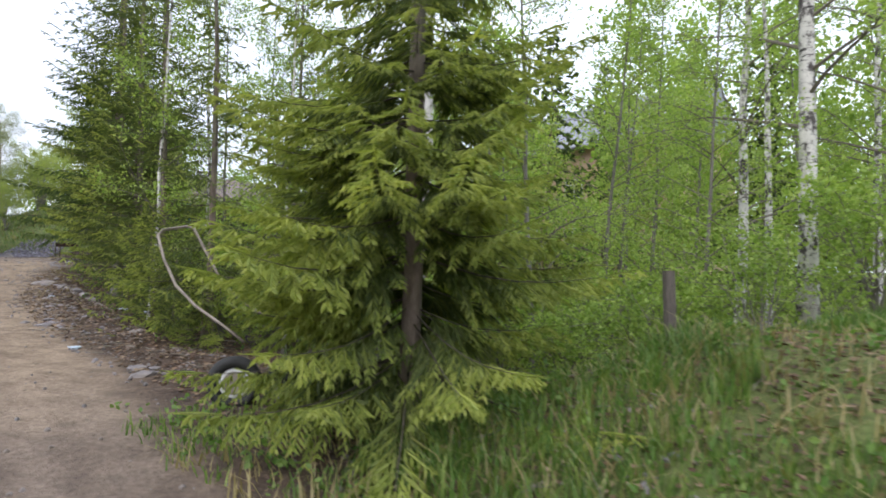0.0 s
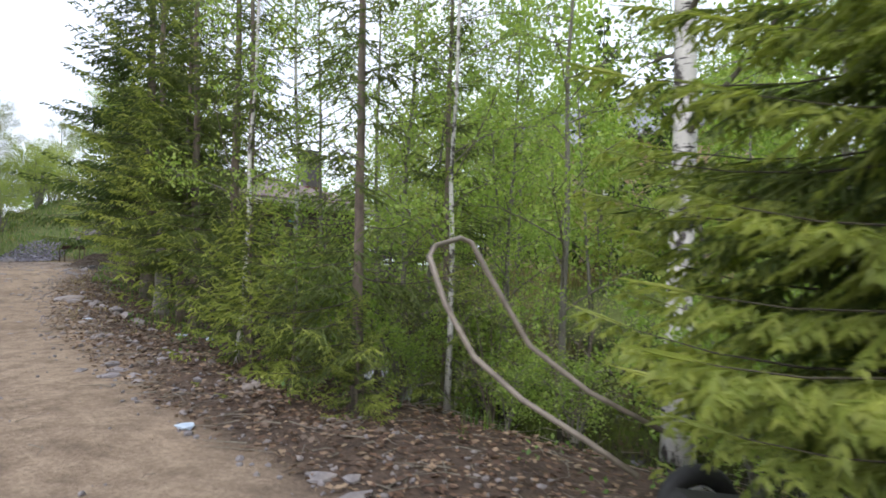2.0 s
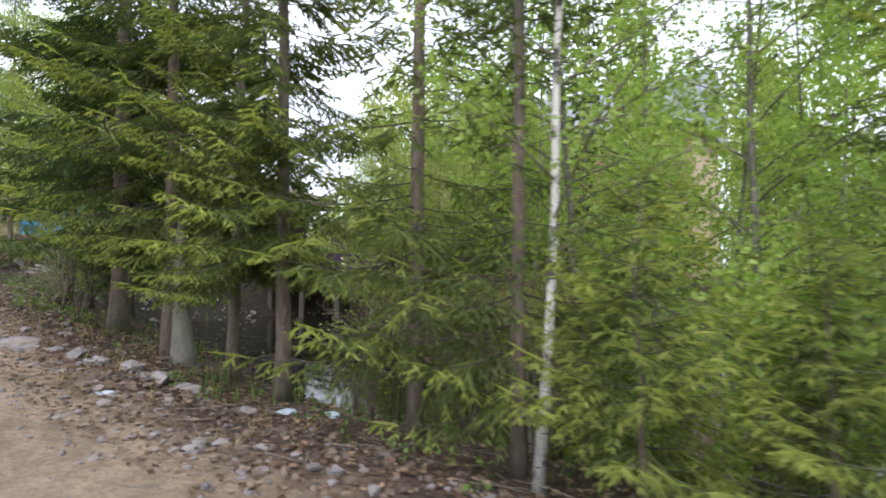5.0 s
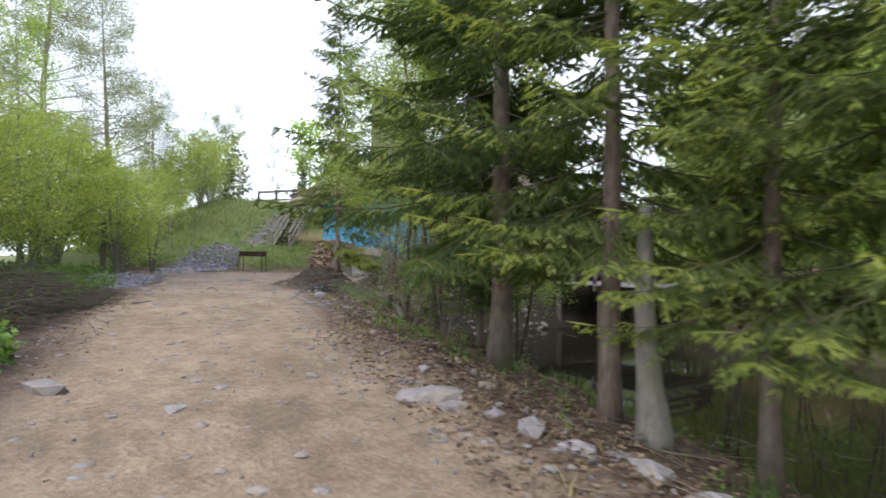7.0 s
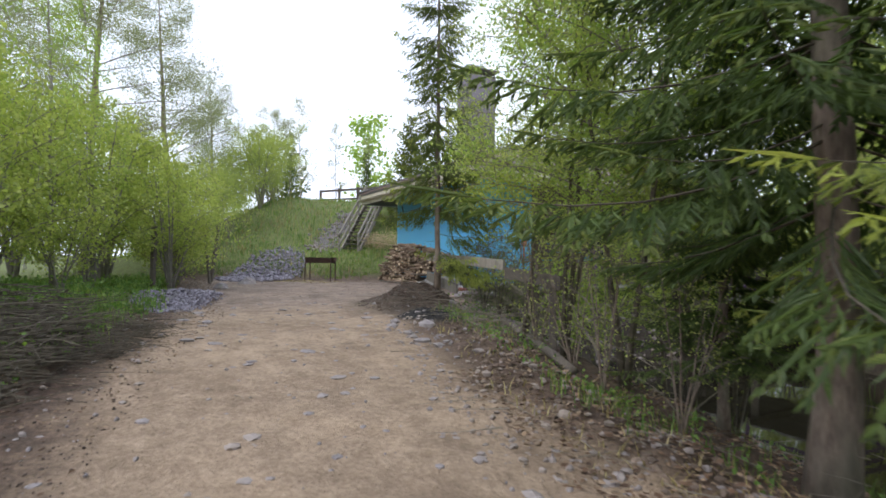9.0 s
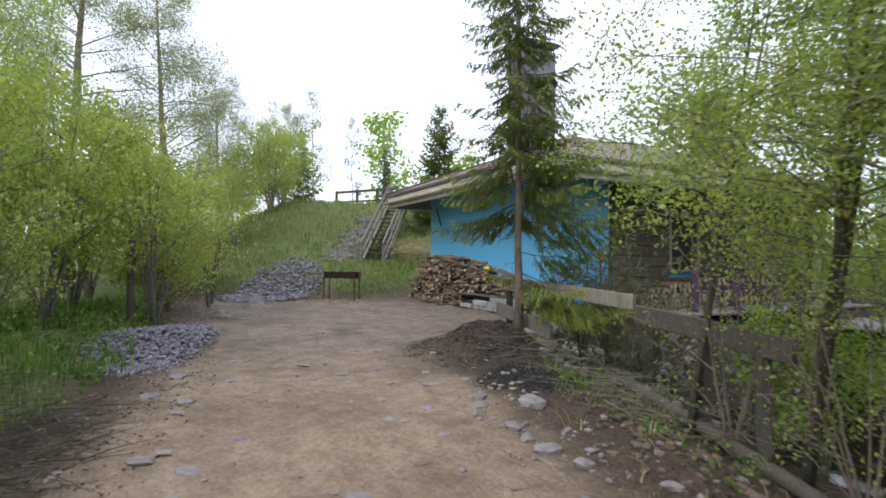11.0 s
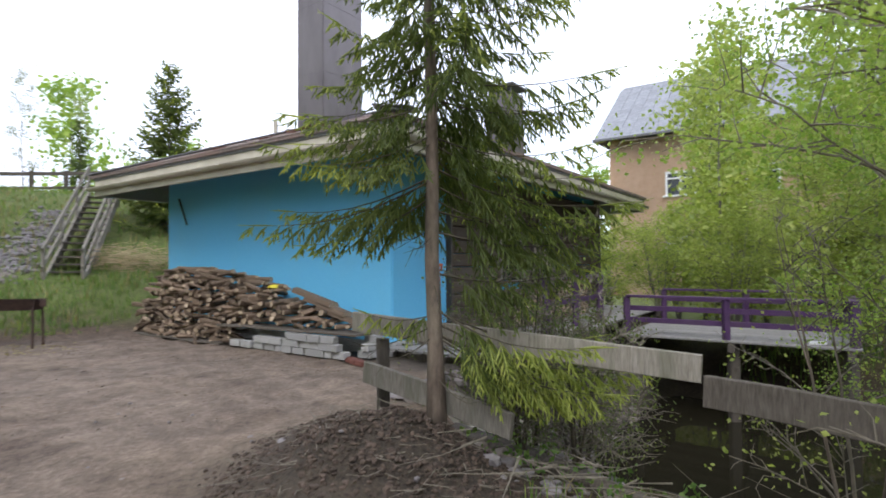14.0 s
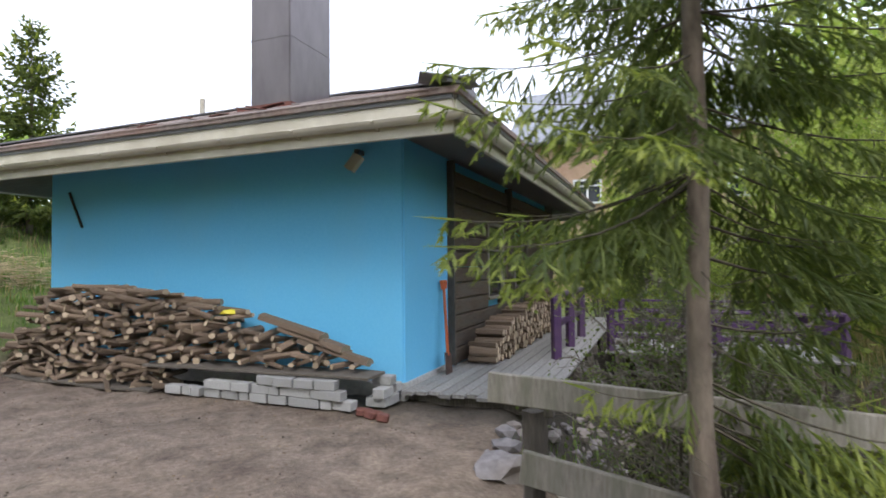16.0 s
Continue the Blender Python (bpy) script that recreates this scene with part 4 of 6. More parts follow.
old_post(-28.0, 24.5, 1.2, (0, 0.05), 0.12)


def stone(x, y, sx, sy, sz, seed, turn=0.0, material=None, name="stone", lift=0.0, label="flat pale stone half sunk in the track"):
    g = np.random.default_rng(seed)
    V, F = rock(g, (sx, sy, sz), 1.0, 0.3, 2 if sx > 0.25 else 1)
    ob = put(name, arrays_mesh(name, V, F, material or M_STONE), None, "", pose(x, y, ground_at(x, y) + sz * lift, 0, 0, turn))
    return tagged(ob, label, "stone", "stones of the track")


for i, (x, y, sx, sy, sz) in enumerate([
        (-7.88, 4.64, .22, .15, .12), (-4.89, 6.25, .3, .17, .1), (-4.62, 6.12, .17, .12, .07), (-3.85, 5.9, .2, .13, .08), (-4.2, 6.02, .12, .09, .06), (-3.45, 5.62, .16, .1, .07), (-3.2, 5.75, .12, .1, .06),
        (-5.3, 6.55, .12, .09, .06), (-2.95, 5.45, .2, .14, .1), (-2.6, 5.3, .15, .12, .09), (-2.25, 5.2, .17, .13, .1), (-1.9, 4.85, .13, .1, .07), (-1.4, 4.6, .15, .1, .07), (-6.6, 4.9, .14, .1, .03), (-7.2, 6.4, .07, .05, .02),
        (0.52, 2.0, .15, .1, .05), (0.65, 1.78, .13, .09, .05), (0.3, 2.2, .12, .1, .05), (0.85, 1.9, .1, .07, .04), (0.2, 1.85, .09, .07, .03), (1.05, 1.75, .09, .07, .04), (4.05, 0.15, .16, .1, .05), (3.75, 0.4, .12, .09, .04), (3.95, 0.42, .08, .06, .04),
        (-9.9, 8.62, .13, .09, .03), (-10.08, 10.64, .1, .08, .05), (-9.19, 10.04, .13, .1, .06), (-8.88, 9.95, .1, .08, .06), (-9.6, 10.35, .12, .09, .05), (-9.4, 10.15, .08, .07, .05), (-10.55, 9.85, .09, .06, .03),
        (-10.86, 11.04, .12, .09, .03), (-10.2, 10.9, .1, .08, .06), (-9.7, 11.0, .17, .13, .09), (-11.1, 8.3, .12, .08, .03), (-11.5, 8.2, .1, .08, .03), (-11.3, 8.9, .09, .06, .02), (-12.4, 9.2, .12, .08, .04), (-12.9, 9.15, .14, .1, .04),
        (-13.3, 9.7, .13, .1, .05), (-12.7, 9.9, .08, .06, .03), (-9.0, 8.1, .1, .07, .03), (-18.2, 15.0, .3, .22, .18), (-17.2, 13.3, .3, .2, .12)]):
    stone(x, y, sx, sy, sz, 100 + i, 37 * i)
stone(-10.45, 14.75, 0.4, 0.16, 0.12, 77, 120, M_WHITEBLOCK, "white_block", 0.4, "chalky white concrete block on stony bank")
white = block("white_block", (-0.3, -0.12, -0.03), (0.3, 0.12, 0.22), M_WHITEBLOCK, None, 0.025, "", pose(-10.08, 14.3, ground_at(-10.08, 14.3), 4, -7, 12))
tagged(white, "chalky white concrete block on stony bank", "concrete block")
stone(-10.95, 14.9, 0.26, 0.2, 0.12, 79, 20, M_STONE, "boulder", 0.2, "grey boulder beside fence post")
for i, (x, y) in enumerate([(-2.7, 4.63), (-1.15, 5.0), (-0.75, 5.2), (2.35, 0.85)]):
    stone(x, y, .11, .075, .03, 200 + i, 50 * i, M_PALEBLUE, "plastic_scrap", 0.4, "crumpled pale blue plastic scrap on litter")


def scatter(name, label, category, n, where, size, material, seed, flat=0.7, lift=0.3, height=None):
    """Many small stones or clods in one mesh."""
    g = np.random.default_rng(seed)
    shapes = [rock(g, (1, 1, 1), 1.0, 0.3, 1) for _ in range(6)]
    heap = Heap()
    for _ in range(n):
        x, y = where(g)
        r = size[0] + (size[1] - size[0]) * g.random() ** 2
        V, F = shapes[g.integers(6)]
        a = g.uniform(0, 6.28)
        sc = r * g.uniform(0.7, 1.3, 3) * (1, 1, flat)
        P = V * sc
        P = np.stack([P[:, 0] * math.cos(a) - P[:, 1] * math.sin(a), P[:, 0] * math.sin(a) + P[:, 1] * math.cos(a), P[:, 2]], 1)
        heap.add(P + (x, y, ground_at(x, y) + r * lift + (height(x, y) * g.random() ** 0.5 if height else 0)), F)
    return tagged(put(name, heap.mesh(name, material)), label, category, kind="stuff")


def blob(cx, cy, ax, ay, turn=0.0):
    c, s = math.cos(turn), math.sin(turn)

    def f(g):
        a, q = g.uniform(0, 6.283), math.sqrt(g.random()) * (0.8 + 0.3 * g.random())
        dx, dy = ax * q * math.cos(a), ay * q * math.sin(a)
        return cx + dx * c - dy * s, cy + dx * s + dy * c
    return f


def mound(cx, cy, rad, h):
    return lambda x, y: h * max(0.0, 1 - math.hypot(x - cx, y - cy) / rad)


def verge(lo, hi, s0, s1):
    def f(g):
        while True:
            x, y = g.uniform(-22, 13), g.uniform(-8, 22)
            s, r = along(x, y)
            if s0 < s < s1 and lo < r < hi:
                return x, y
    return f


scatter("gravel_heap", "spread heap of lilac grey crushed stone", "gravel", 3200, blob(-15.2, 10.7, 1.9, 0.75, 2.4), (0.012, 0.04), M_GRAVEL, 31, height=mound(-15.2, 10.7, 1.6, 0.22))
scatter("gravel_heap", "wide heap of lilac grey crushed stone", "gravel", 2000, blob(-20.3, 17.6, 2.6, 1.2, 2.0), (0.02, 0.07), M_GRAVEL, 32, height=mound(-20.3, 17.6, 2.6, 0.14))
scatter("gravel_strip", "strip of rubble beside the hill stairs", "gravel", 700, lambda g: tuple((SA + (SC - SA) * (f := g.random()))[:2] + np.array([-0.75, -0.35]) + g.normal(0, 0.28, 2)), (0.03, 0.09), M_STONE, 33)
scatter("rubble", "stones of the bank below the terrace", "stones", 700, lambda g: tuple(hp(g.uniform(-4.2, -1.4), g.uniform(-1.6, 4.8))[:2]), (0.03, 0.12), M_STONE, 34)
scatter("pebbles", "small pebbles along the track's edge", "pebbles", 1500, verge(1.7, 3.3, -8, 12), (0.006, 0.035), M_STONE, 35)
scatter("pebbles", "small pebbles along the track's other edge", "pebbles", 900, verge(-3.2, -1.3, 2, 22), (0.006, 0.035), M_STONE, 36)
scatter("pebbles", "small pebbles on sand", "pebbles", 700, verge(-1.5, 2.4, -9, 20), (0.005, 0.026), M_STONE, 37)
scatter("flat_stones", "pale flat stones trodden into the sand", "stones", 300, verge(-1.6, 2.3, 4, 18), (0.015, 0.075), M_STONE, 45, 0.3, 0.05)
scatter("rim_stones", "lilac grey stones along the bank's rim", "stones", 200, verge(2.1, 3.0, -1, 14), (0.015, 0.07), M_STONE, 46, 0.6, 0.25)
scatter("soil_clods", "dug dark soil clods round the young spruce", "soil", 5200, blob(-10.95, 12.75, 1.15, 1.0, 0.3), (0.004, 0.024), M_CLOD, 38, 0.8, 0.15)
dug_soil_area = blob(-11.0, 12.6, 1.0, 0.9, 0.3)
scatter("charcoal", "burnt black charcoal patch on soil", "charcoal", 2200, blob(-10.0, 11.7, 0.6, 0.45, 1.0), (0.004, 0.018), M_CHAR, 39)
scatter("debris", "dark crumbled debris along the yard's edge", "debris", 2600, verge(-2.2, -0.95, 9, 25), (0.003, 0.014), M_CLOD, 41)
scatter("debris", "dark crumbled debris along the bank's edge", "debris", 2600, verge(2.3, 3.6, 3, 15.5), (0.004, 0.02), M_CLOD, 42)
scatter("soil_clods", "brown soil clods and litter lumps along the rim", "soil", 1500, verge(2.25, 3.3, -2, 14), (0.008, 0.05), M_RIM, 47, 0.6, 0.2)
scatter("soil_clods", "crumbs of soil on the yard", "soil", 420, lambda g: tuple(hp(g.uniform(-1, 7.5), g.uniform(-7, -0.8))[:2]), (0.004, 0.015), M_CLOD, 40)

scatter("rubble", "pale stones among weeds below the fence", "stones", 420, lambda g: (g.uniform(-10.3, -6.6), g.uniform(12.6, 15.4)), (0.02, 0.1), M_STONE, 43)
scatter("pebbles", "grey pebbles between sand and fence", "pebbles", 420, verge(1.5, 2.3, 8, 15.5), (0.006, 0.032), M_STONE, 44)

# ---- garden cart under the spruce ----
cart = thing("garden_cart", "old two wheeled garden cart with bent tube handle", "cart")
ZC = ground_at(5.5, -0.45)


def wheel(x, y, turn):
    w = put("wheel", arrays_mesh("tyre", *ring(0.19, 0.055), M_RUBBER, None, True), cart, "black rubber wheel", pose(x, y, ZC + 0.2, 90, 0, turn))
    put("rim", arrays_mesh("rim", *ring(0.115, 0.022), M_WHITE, None, True), w, "white wheel rim")
    V, F = tube([(0, 0, -0.03), (0, 0, 0.03)], [0.1, 0.1], 16)
    put("hub", arrays_mesh("hub", V, F, M_STEEL), w)


def ring(R, r, n=28, k=10):
    a, b = np.meshgrid(np.linspace(0, 2 * np.pi, n, endpoint=False), np.linspace(0, 2 * np.pi, k, endpoint=False), indexing="ij")
    V = np.stack([(R + r * np.cos(b)) * np.cos(a), (R + r * np.cos(b)) * np.sin(a), r * np.sin(b)], -1).reshape(-1, 3)
    i, j = np.meshgrid(np.arange(n), np.arange(k), indexing="ij")
    Q = np.stack([i * k + j, ((i + 1) % n) * k + j, ((i + 1) % n) * k + (j + 1) % k, i * k + (j + 1) % k], -1).reshape(-1, 4)
    return V, Q


wheel(5.46, -0.27, 25)
wheel(5.96, 0.33, 25)
ZH = -0.31  # height that the handle is measured from
ha = [(5.6, -0.35, ZH + 0.36), (5.38, -0.36, ZH + 0.5), (5.1, -0.37, ZH + 0.66), (4.88, -0.37, ZH + 0.84), (4.74, -0.37, ZH + 1.08), (4.66, -0.37, ZH + 1.3), (4.68, -0.33, ZH + 1.35), (4.75, -0.1, ZH + 1.4), (4.8, -0.06, ZH + 1.38), (4.9, -0.04, ZH + 1.2), (5.1, 0.0, ZH + 0.85), (5.4, 0.05, ZH + 0.62), (5.8, 0.1, ZH + 0.42)]
V, F = tube(ha, [0.014] * len(ha), 8)
put("handle", arrays_mesh("handle", V, F, M_STEEL, None, True), cart, "bent grey brown tube handle")
block("tub", (-0.28, -0.22, 0), (0.28, 0.22, 0.18), M_RUBBER, cart, 0.05, "dark plastic tub", pose(6.05, -0.1, ZC + 0.22, 0, 8, 20))

# ---- the orange house across the pond ----
OC = np.array([-2.08, 39.7])
OU, ON = np.array([0.839, -0.545]), np.array([0.545, 0.839])
orange = thing("orange_house", "two storey orange rendered house with grey tiled roof", "house")
OZ = ground_at(4, 38) - 0.2


def op(u, n, z):
    q = OC + u * OU + n * ON
    return np.array([q[0], q[1], z])


def obar(name, a, b, w, h, material, parent, up=(0, 0, 1), label=""):
    return board(name, op(*a), op(*b), w, h, material, parent, up, label=label)


EZ = 8.9
rows_w = [(2.2, 3.6), (5.7, 6.95)]
cols_w = [(2.9, 4.4), (6.6, 8.1), (10.3, 11.8), (14.0, 15.5)]
us = [0] + [v for c in cols_w for v in c] + [18]
zs = [OZ - 0.5] + [v for r_ in rows_w for v in r_] + [EZ]
bm = bmesh.new()
net = [[bm.verts.new(op(u0, 0.0, z0)) for z0 in zs] for u0 in us]
for i in range(len(us) - 1):
    for j in range(len(zs) - 1):
        if not (i % 2 and j % 2):
            bm.faces.new((net[i][j], net[i + 1][j], net[i + 1][j + 1], net[i][j + 1]))
bmesh.ops.solidify(bm, geom=bm.faces[:], thickness=-0.3)
part("wall", bm, M_ORANGE, orange, "orange rendered outer wall")
for u0 in (0.15, 17.85):
    obar("wall", (u0, 0.31, (OZ + EZ) / 2), (u0, 9.0, (OZ + EZ) / 2), 0.3, EZ - OZ + 0.5, M_ORANGE, orange)
obar("wall", (0, 9.15, (OZ + EZ) / 2), (18, 9.15, (OZ + EZ) / 2), 0.3, EZ - OZ + 0.5, M_ORANGE, orange)
for c in cols_w:
    for r_ in rows_w:
        um, zm = (c[0] + c[1]) / 2, (r_[0] + r_[1]) / 2
        w = obar("window", (c[0] - 0.1, -0.02, r_[0] - 0.05), (c[1] + 0.1, -0.02, r_[0] - 0.05), 0.16, 0.1, M_WHITE, orange, label="white framed casement window")
        for u0 in (c[0] + 0.06, um, c[1] - 0.06):
            obar("frame", (u0, 0.06, r_[0]), (u0, 0.06, r_[1]), 0.12, 0.1, M_WHITE, w, (*OU, 0))
        obar("frame", (c[0], 0.06, r_[1] - 0.06), (c[1], 0.06, r_[1] - 0.06), 0.1, 0.12, M_WHITE, w)
        obar("frame", (c[0], 0.06, zm + 0.25), (c[1], 0.06, zm + 0.25), 0.08, 0.08, M_WHITE, w)
        obar("pane", (c[0], 0.12, zm), (c[1], 0.12, zm), 0.03, r_[1] - r_[0], M_GLASS, w)
tiles = Heap()
for k in range(14):
    n0, n1 = -0.7 + k * 0.39, -0.7 + (k + 1) * 0.39 + 0.03
    for i in range(30):
        u0 = -0.6 + i * 0.64
        tiles.add(*bar(op(u0, (n0 + n1) / 2, EZ + 0.1 + (n0 + 0.7) * 0.78 + 0.13), op(u0 + 0.62, (n0 + n1) / 2, EZ + 0.1 + (n0 + 0.7) * 0.78 + 0.13), 0.52, 0.05, tuple(np.append(-0.66 * ON, 0.75))))
put("roof", tiles.mesh("roof", M_TILE), orange, "grey clay tile roof")
back = bmesh.new()
for q in ((-0.7, 9.9, EZ), (18.7, 9.9, EZ), (18.7, 4.6, EZ + 4.2), (-0.7, 4.6, EZ + 4.2), (-0.7, -0.7, EZ), (18.7, -0.7, EZ)):
    back.verts.new(op(*q))
back.verts.ensure_lookup_table()
bw = list(back.verts)
for q in ((0, 1, 2, 3), (3, 2, 5, 4), (0, 3, 4), (1, 5, 2)):
    back.faces.new([bw[i] for i in q])
part("roof_deck", back, M_TILE, orange)
obar("gutter", (-0.7, -0.75, EZ), (18.7, -0.75, EZ), 0.14, 0.14, M_FASCIA, orange)


# ---- trees ----
def needles(rng, P, Dv, Ln, per_m, size, width):
    """Shoots along Dv from P, each two crossed slim blades set with single needles: verts, triangles, and the twig of each triangle."""
    n = len(P)
    s1 = np.cross(Dv, rng.normal(size=(n, 3)))
    s1 /= np.linalg.norm(s1, axis=1)[:, None] + 1e-6
    s2 = np.cross(Dv, s1)
    w = (width * rng.uniform(0.7, 1.25, n))[:, None]
    c = P + Dv * (Ln * 0.45)[:, None]
    e = P + Dv * (Ln + size * 0.4)[:, None] + rng.normal(0, 0.006, (n, 3))
    V0 = np.stack([P, c + s1 * w, e, c - s1 * w, c + s2 * w, c - s2 * w], 1).reshape(-1, 3)
    i = np.arange(n)[:, None] * 6
    T0 = np.concatenate([i + [[0, 1, 2]], i + [[0, 2, 3]], i + [[0, 4, 2]], i + [[0, 2, 5]]])
    k0 = np.tile(np.arange(n), 4)
    m = np.maximum(1, (Ln * per_m).astype(int))
    k = np.repeat(np.arange(n), m)
    t = rng.random(len(k)) * Ln[k]
    d = Dv[k]
    q = P[k] + d * t[:, None]
    side = rng.normal(size=(len(k), 3))
    side -= (side * d).sum(1)[:, None] * d
    side /= np.linalg.norm(side, axis=1)[:, None] + 1e-6
    tip = q + (side * 0.8 + d * 0.7) * (size * rng.uniform(0.7, 1.2, len(k)))[:, None]
    ww = np.cross(side, d) * 0.0032
    V1 = np.stack([q - ww, q + ww, tip], 1).reshape(-1, 3)
    return np.concatenate([V0, V1]), np.concatenate([T0, np.arange(len(V1)).reshape(-1, 3) + len(V0)]), np.concatenate([k0, k])


def spruce_meshes(seed, H, R, low, trunk_r, gap=0.3, per_whorl=5, per_m=45, needle=0.026, width=0.009, hang=1.0, twig_gap=0.075, sub_gap=0.06, shoot=0.35, droop=0.25, dark=False, thin=1.0, top_cut=99.0, dead=True, extra=()):
    """Trunk, limbs and needles of a spruce. low: height of the lowest green bough. Above top_cut the boughs are coarser."""
    rng = np.random.default_rng(seed)
    hs = np.linspace(0, H, 16)
    bend = np.cumsum(rng.normal(0, 0.012, (16, 2)), axis=0)
    bend[0] = 0
    cx, cy = (lambda z: np.interp(z, hs, bend[:, 0])), (lambda z: np.interp(z, hs, bend[:, 1]))
    tv, tf = tube(np.stack([cx(hs), cy(hs), hs - 0.15 * (hs == 0)], 1), trunk_r * (1 - hs / H * 0.93) * (1 + 0.35 * np.exp(-hs / 0.15)), 10, True, 0.06, rng)
    limbs = Heap()
    P, Dv, Ln, light = [], [], [], []
    h = low
    boughs = []
    if dead:
        for _ in range(int(low / 0.18)):
            boughs.append((rng.uniform(0.25, low), True))
    while h < H - 0.15:
        for _ in range(per_whorl + rng.integers(-1, 2)):
            boughs.append((h + rng.uniform(-0.1, 0.1), False))
        h += gap * rng.uniform(0.8, 1.2)
    plan = [(h, d, None) for h, d in boughs] + [(e[0], False, e) for e in extra]
    for h, is_dead, own in plan:
        f = np.clip((h - low) / (H - low), 0, 1)
        Lb = R * (1 - f) ** 0.85 * rng.uniform(0.65, 1.1) + 0.1
        if is_dead:
            Lb = rng.uniform(0.2, 0.75) * min(1.0, R)
        az = rng.uniform(0, 2 * np.pi)
        rise = -droop + 0.85 * f + rng.uniform(-0.1, 0.1)
        fresh = 0.0
        if own:
            Lb, az, rise, fresh = own[1], radians(own[2]), own[3], own[4]
        out = np.array([math.cos(az), math.sin(az), 0])
        t = np.linspace(0, 1, 7)
        zz = Lb * (rise * t - 0.06 * np.sin(t * np.pi) + 0.13 * t * t)
        ax = np.stack([cx(h) + out[0] * Lb * t, cy(h) + out[1] * Lb * t, h + zz], 1)
        ax[:, :2] += np.outer(np.sin(t * np.pi) * rng.uniform(-0.08, 0.08) * Lb, [-out[1], out[0]])
        limbs.add(*tube(ax, np.interp(t, [0, 1], [0.003 + 0.0035 * Lb, 0.001]), 4, False))
        if is_dead:
            for u in (0.4, 0.6, 0.8):
                c = np.array([np.interp(u, t, ax[:, i]) for i in range(3)])
                limbs.add(*tube([c, c + (out + rng.normal(0, 0.6, 3)) * 0.14], [0.003, 0.001], 3, False))
            continue
        step = twig_gap * (1 if h < top_cut else 1.9)
        us = np.arange(0.1 if Lb < 0.6 else 0.16, 1.0, step / Lb)
        for u in us:
            c = np.array([np.interp(u, t, ax[:, i]) for i in range(3)])
            tan = np.array([np.interp(min(u + 0.05, 1), t, ax[:, i]) - np.interp(u - 0.05, t, ax[:, i]) for i in range(3)])
            tan /= np.linalg.norm(tan)
            for sg in (-1, 1):
                if rng.random() > thin:
                    continue
                sd = np.array([-out[1], out[0], 0]) * sg
                lt = min(0.6, 0.42 * Lb * (1 - u) + 0.1) * rng.uniform(0.6, 1.1)
                d = tan * rng.uniform(0.5, 0.75) + sd * rng.uniform(0.6, 0.9) + np.array([0, 0, -rng.uniform(0.15, 0.75) * hang])
                d /= np.linalg.norm(d)
                m = max(1, int(lt / sub_gap))
                P.append(c); Dv.append(d); Ln.append(lt); light.append(u + 0.2 + fresh)
                w = np.cross(d, [0, 0, 1]) * 0.0025
                limbs.add(np.array([c - w, c + w, c + d * lt]), np.array([[0, 1, 2]]))
                sdd = np.cross(d, [0, 0, 1.0])
                for j in range(m):
                    v = (j + 0.7) / (m + 0.4)
                    for s2 in (-1, 1):
                        d2 = d * 0.75 + sdd * s2 * rng.uniform(0.5, 0.8) + np.array([0, 0, -rng.uniform(0.1, 0.8) * hang])
                        P.append(c + d * lt * v); Dv.append(d2 / np.linalg.norm(d2)); Ln.append((0.3 * lt * (1 - v) + 0.045) * rng.uniform(0.7, 1.2)); light.append(u + v * 0.6 + fresh)
        c = ax[-2]
        d = ax[-1] - ax[-2]
        P.append(c); Dv.append(d / np.linalg.norm(d)); Ln.append(np.linalg.norm(d) + 0.08); light.append(1.6)
    P, Dv, Ln, light = map(np.array, (P, Dv, Ln, light))
    V, T, k = needles(rng, P, Dv, Ln, per_m, needle, width)
    new_growth = (light[k] + rng.normal(0, 0.15, len(k))) > (1.75 - shoot * 1.6)
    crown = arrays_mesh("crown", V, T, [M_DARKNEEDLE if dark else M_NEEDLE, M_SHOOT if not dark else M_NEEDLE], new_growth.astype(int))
    return arrays_mesh("trunk", tv, tf, M_BARK, None, True), limbs.mesh("branching", M_LIMB), crown


def plant_tree(meshes, x, y, label, category="spruce", name="spruce", turn=0.0, scale=1.0, group="spruces", lean=(0, 0), sink=0.0):
    t = thing(name, label, category, pose(x, y, ground_at(x, y) - sink, lean[0], lean[1], turn) @ Matrix.Scale(scale, 4), group)
    for me in meshes:
        put(me.name.split(".")[0], me, t)
    return t


def leaves(rng, C, n, spread, size):
    """n leaves scattered round each of the places C."""
    k = np.repeat(np.arange(len(C)), n)
    q = C[k] + rng.normal(size=(len(k), 3)) * spread
    a = rng.normal(size=(len(k), 3))
    a[:, 2] -= 0.4
    a /= np.linalg.norm(a, axis=1)[:, None]
    b = np.cross(a, rng.normal(size=(len(k), 3)))
    b /= np.linalg.norm(b, axis=1)[:, None]
    c = np.cross(a, b)
    s = (size * rng.uniform(0.6, 1.25, len(k)))[:, None]
    V = np.stack([q, q + a * s * 0.5 + b * s * 0.34 + c * s * 0.08, q + a * s, q + a * s * 0.5 - b * s * 0.34 + c * s * 0.08], 1).reshape(-1, 3)
    i = np.arange(len(k))[:, None] * 4
    return V, np.concatenate([i + [[0, 1, 2]], i + [[0, 2, 3]]])


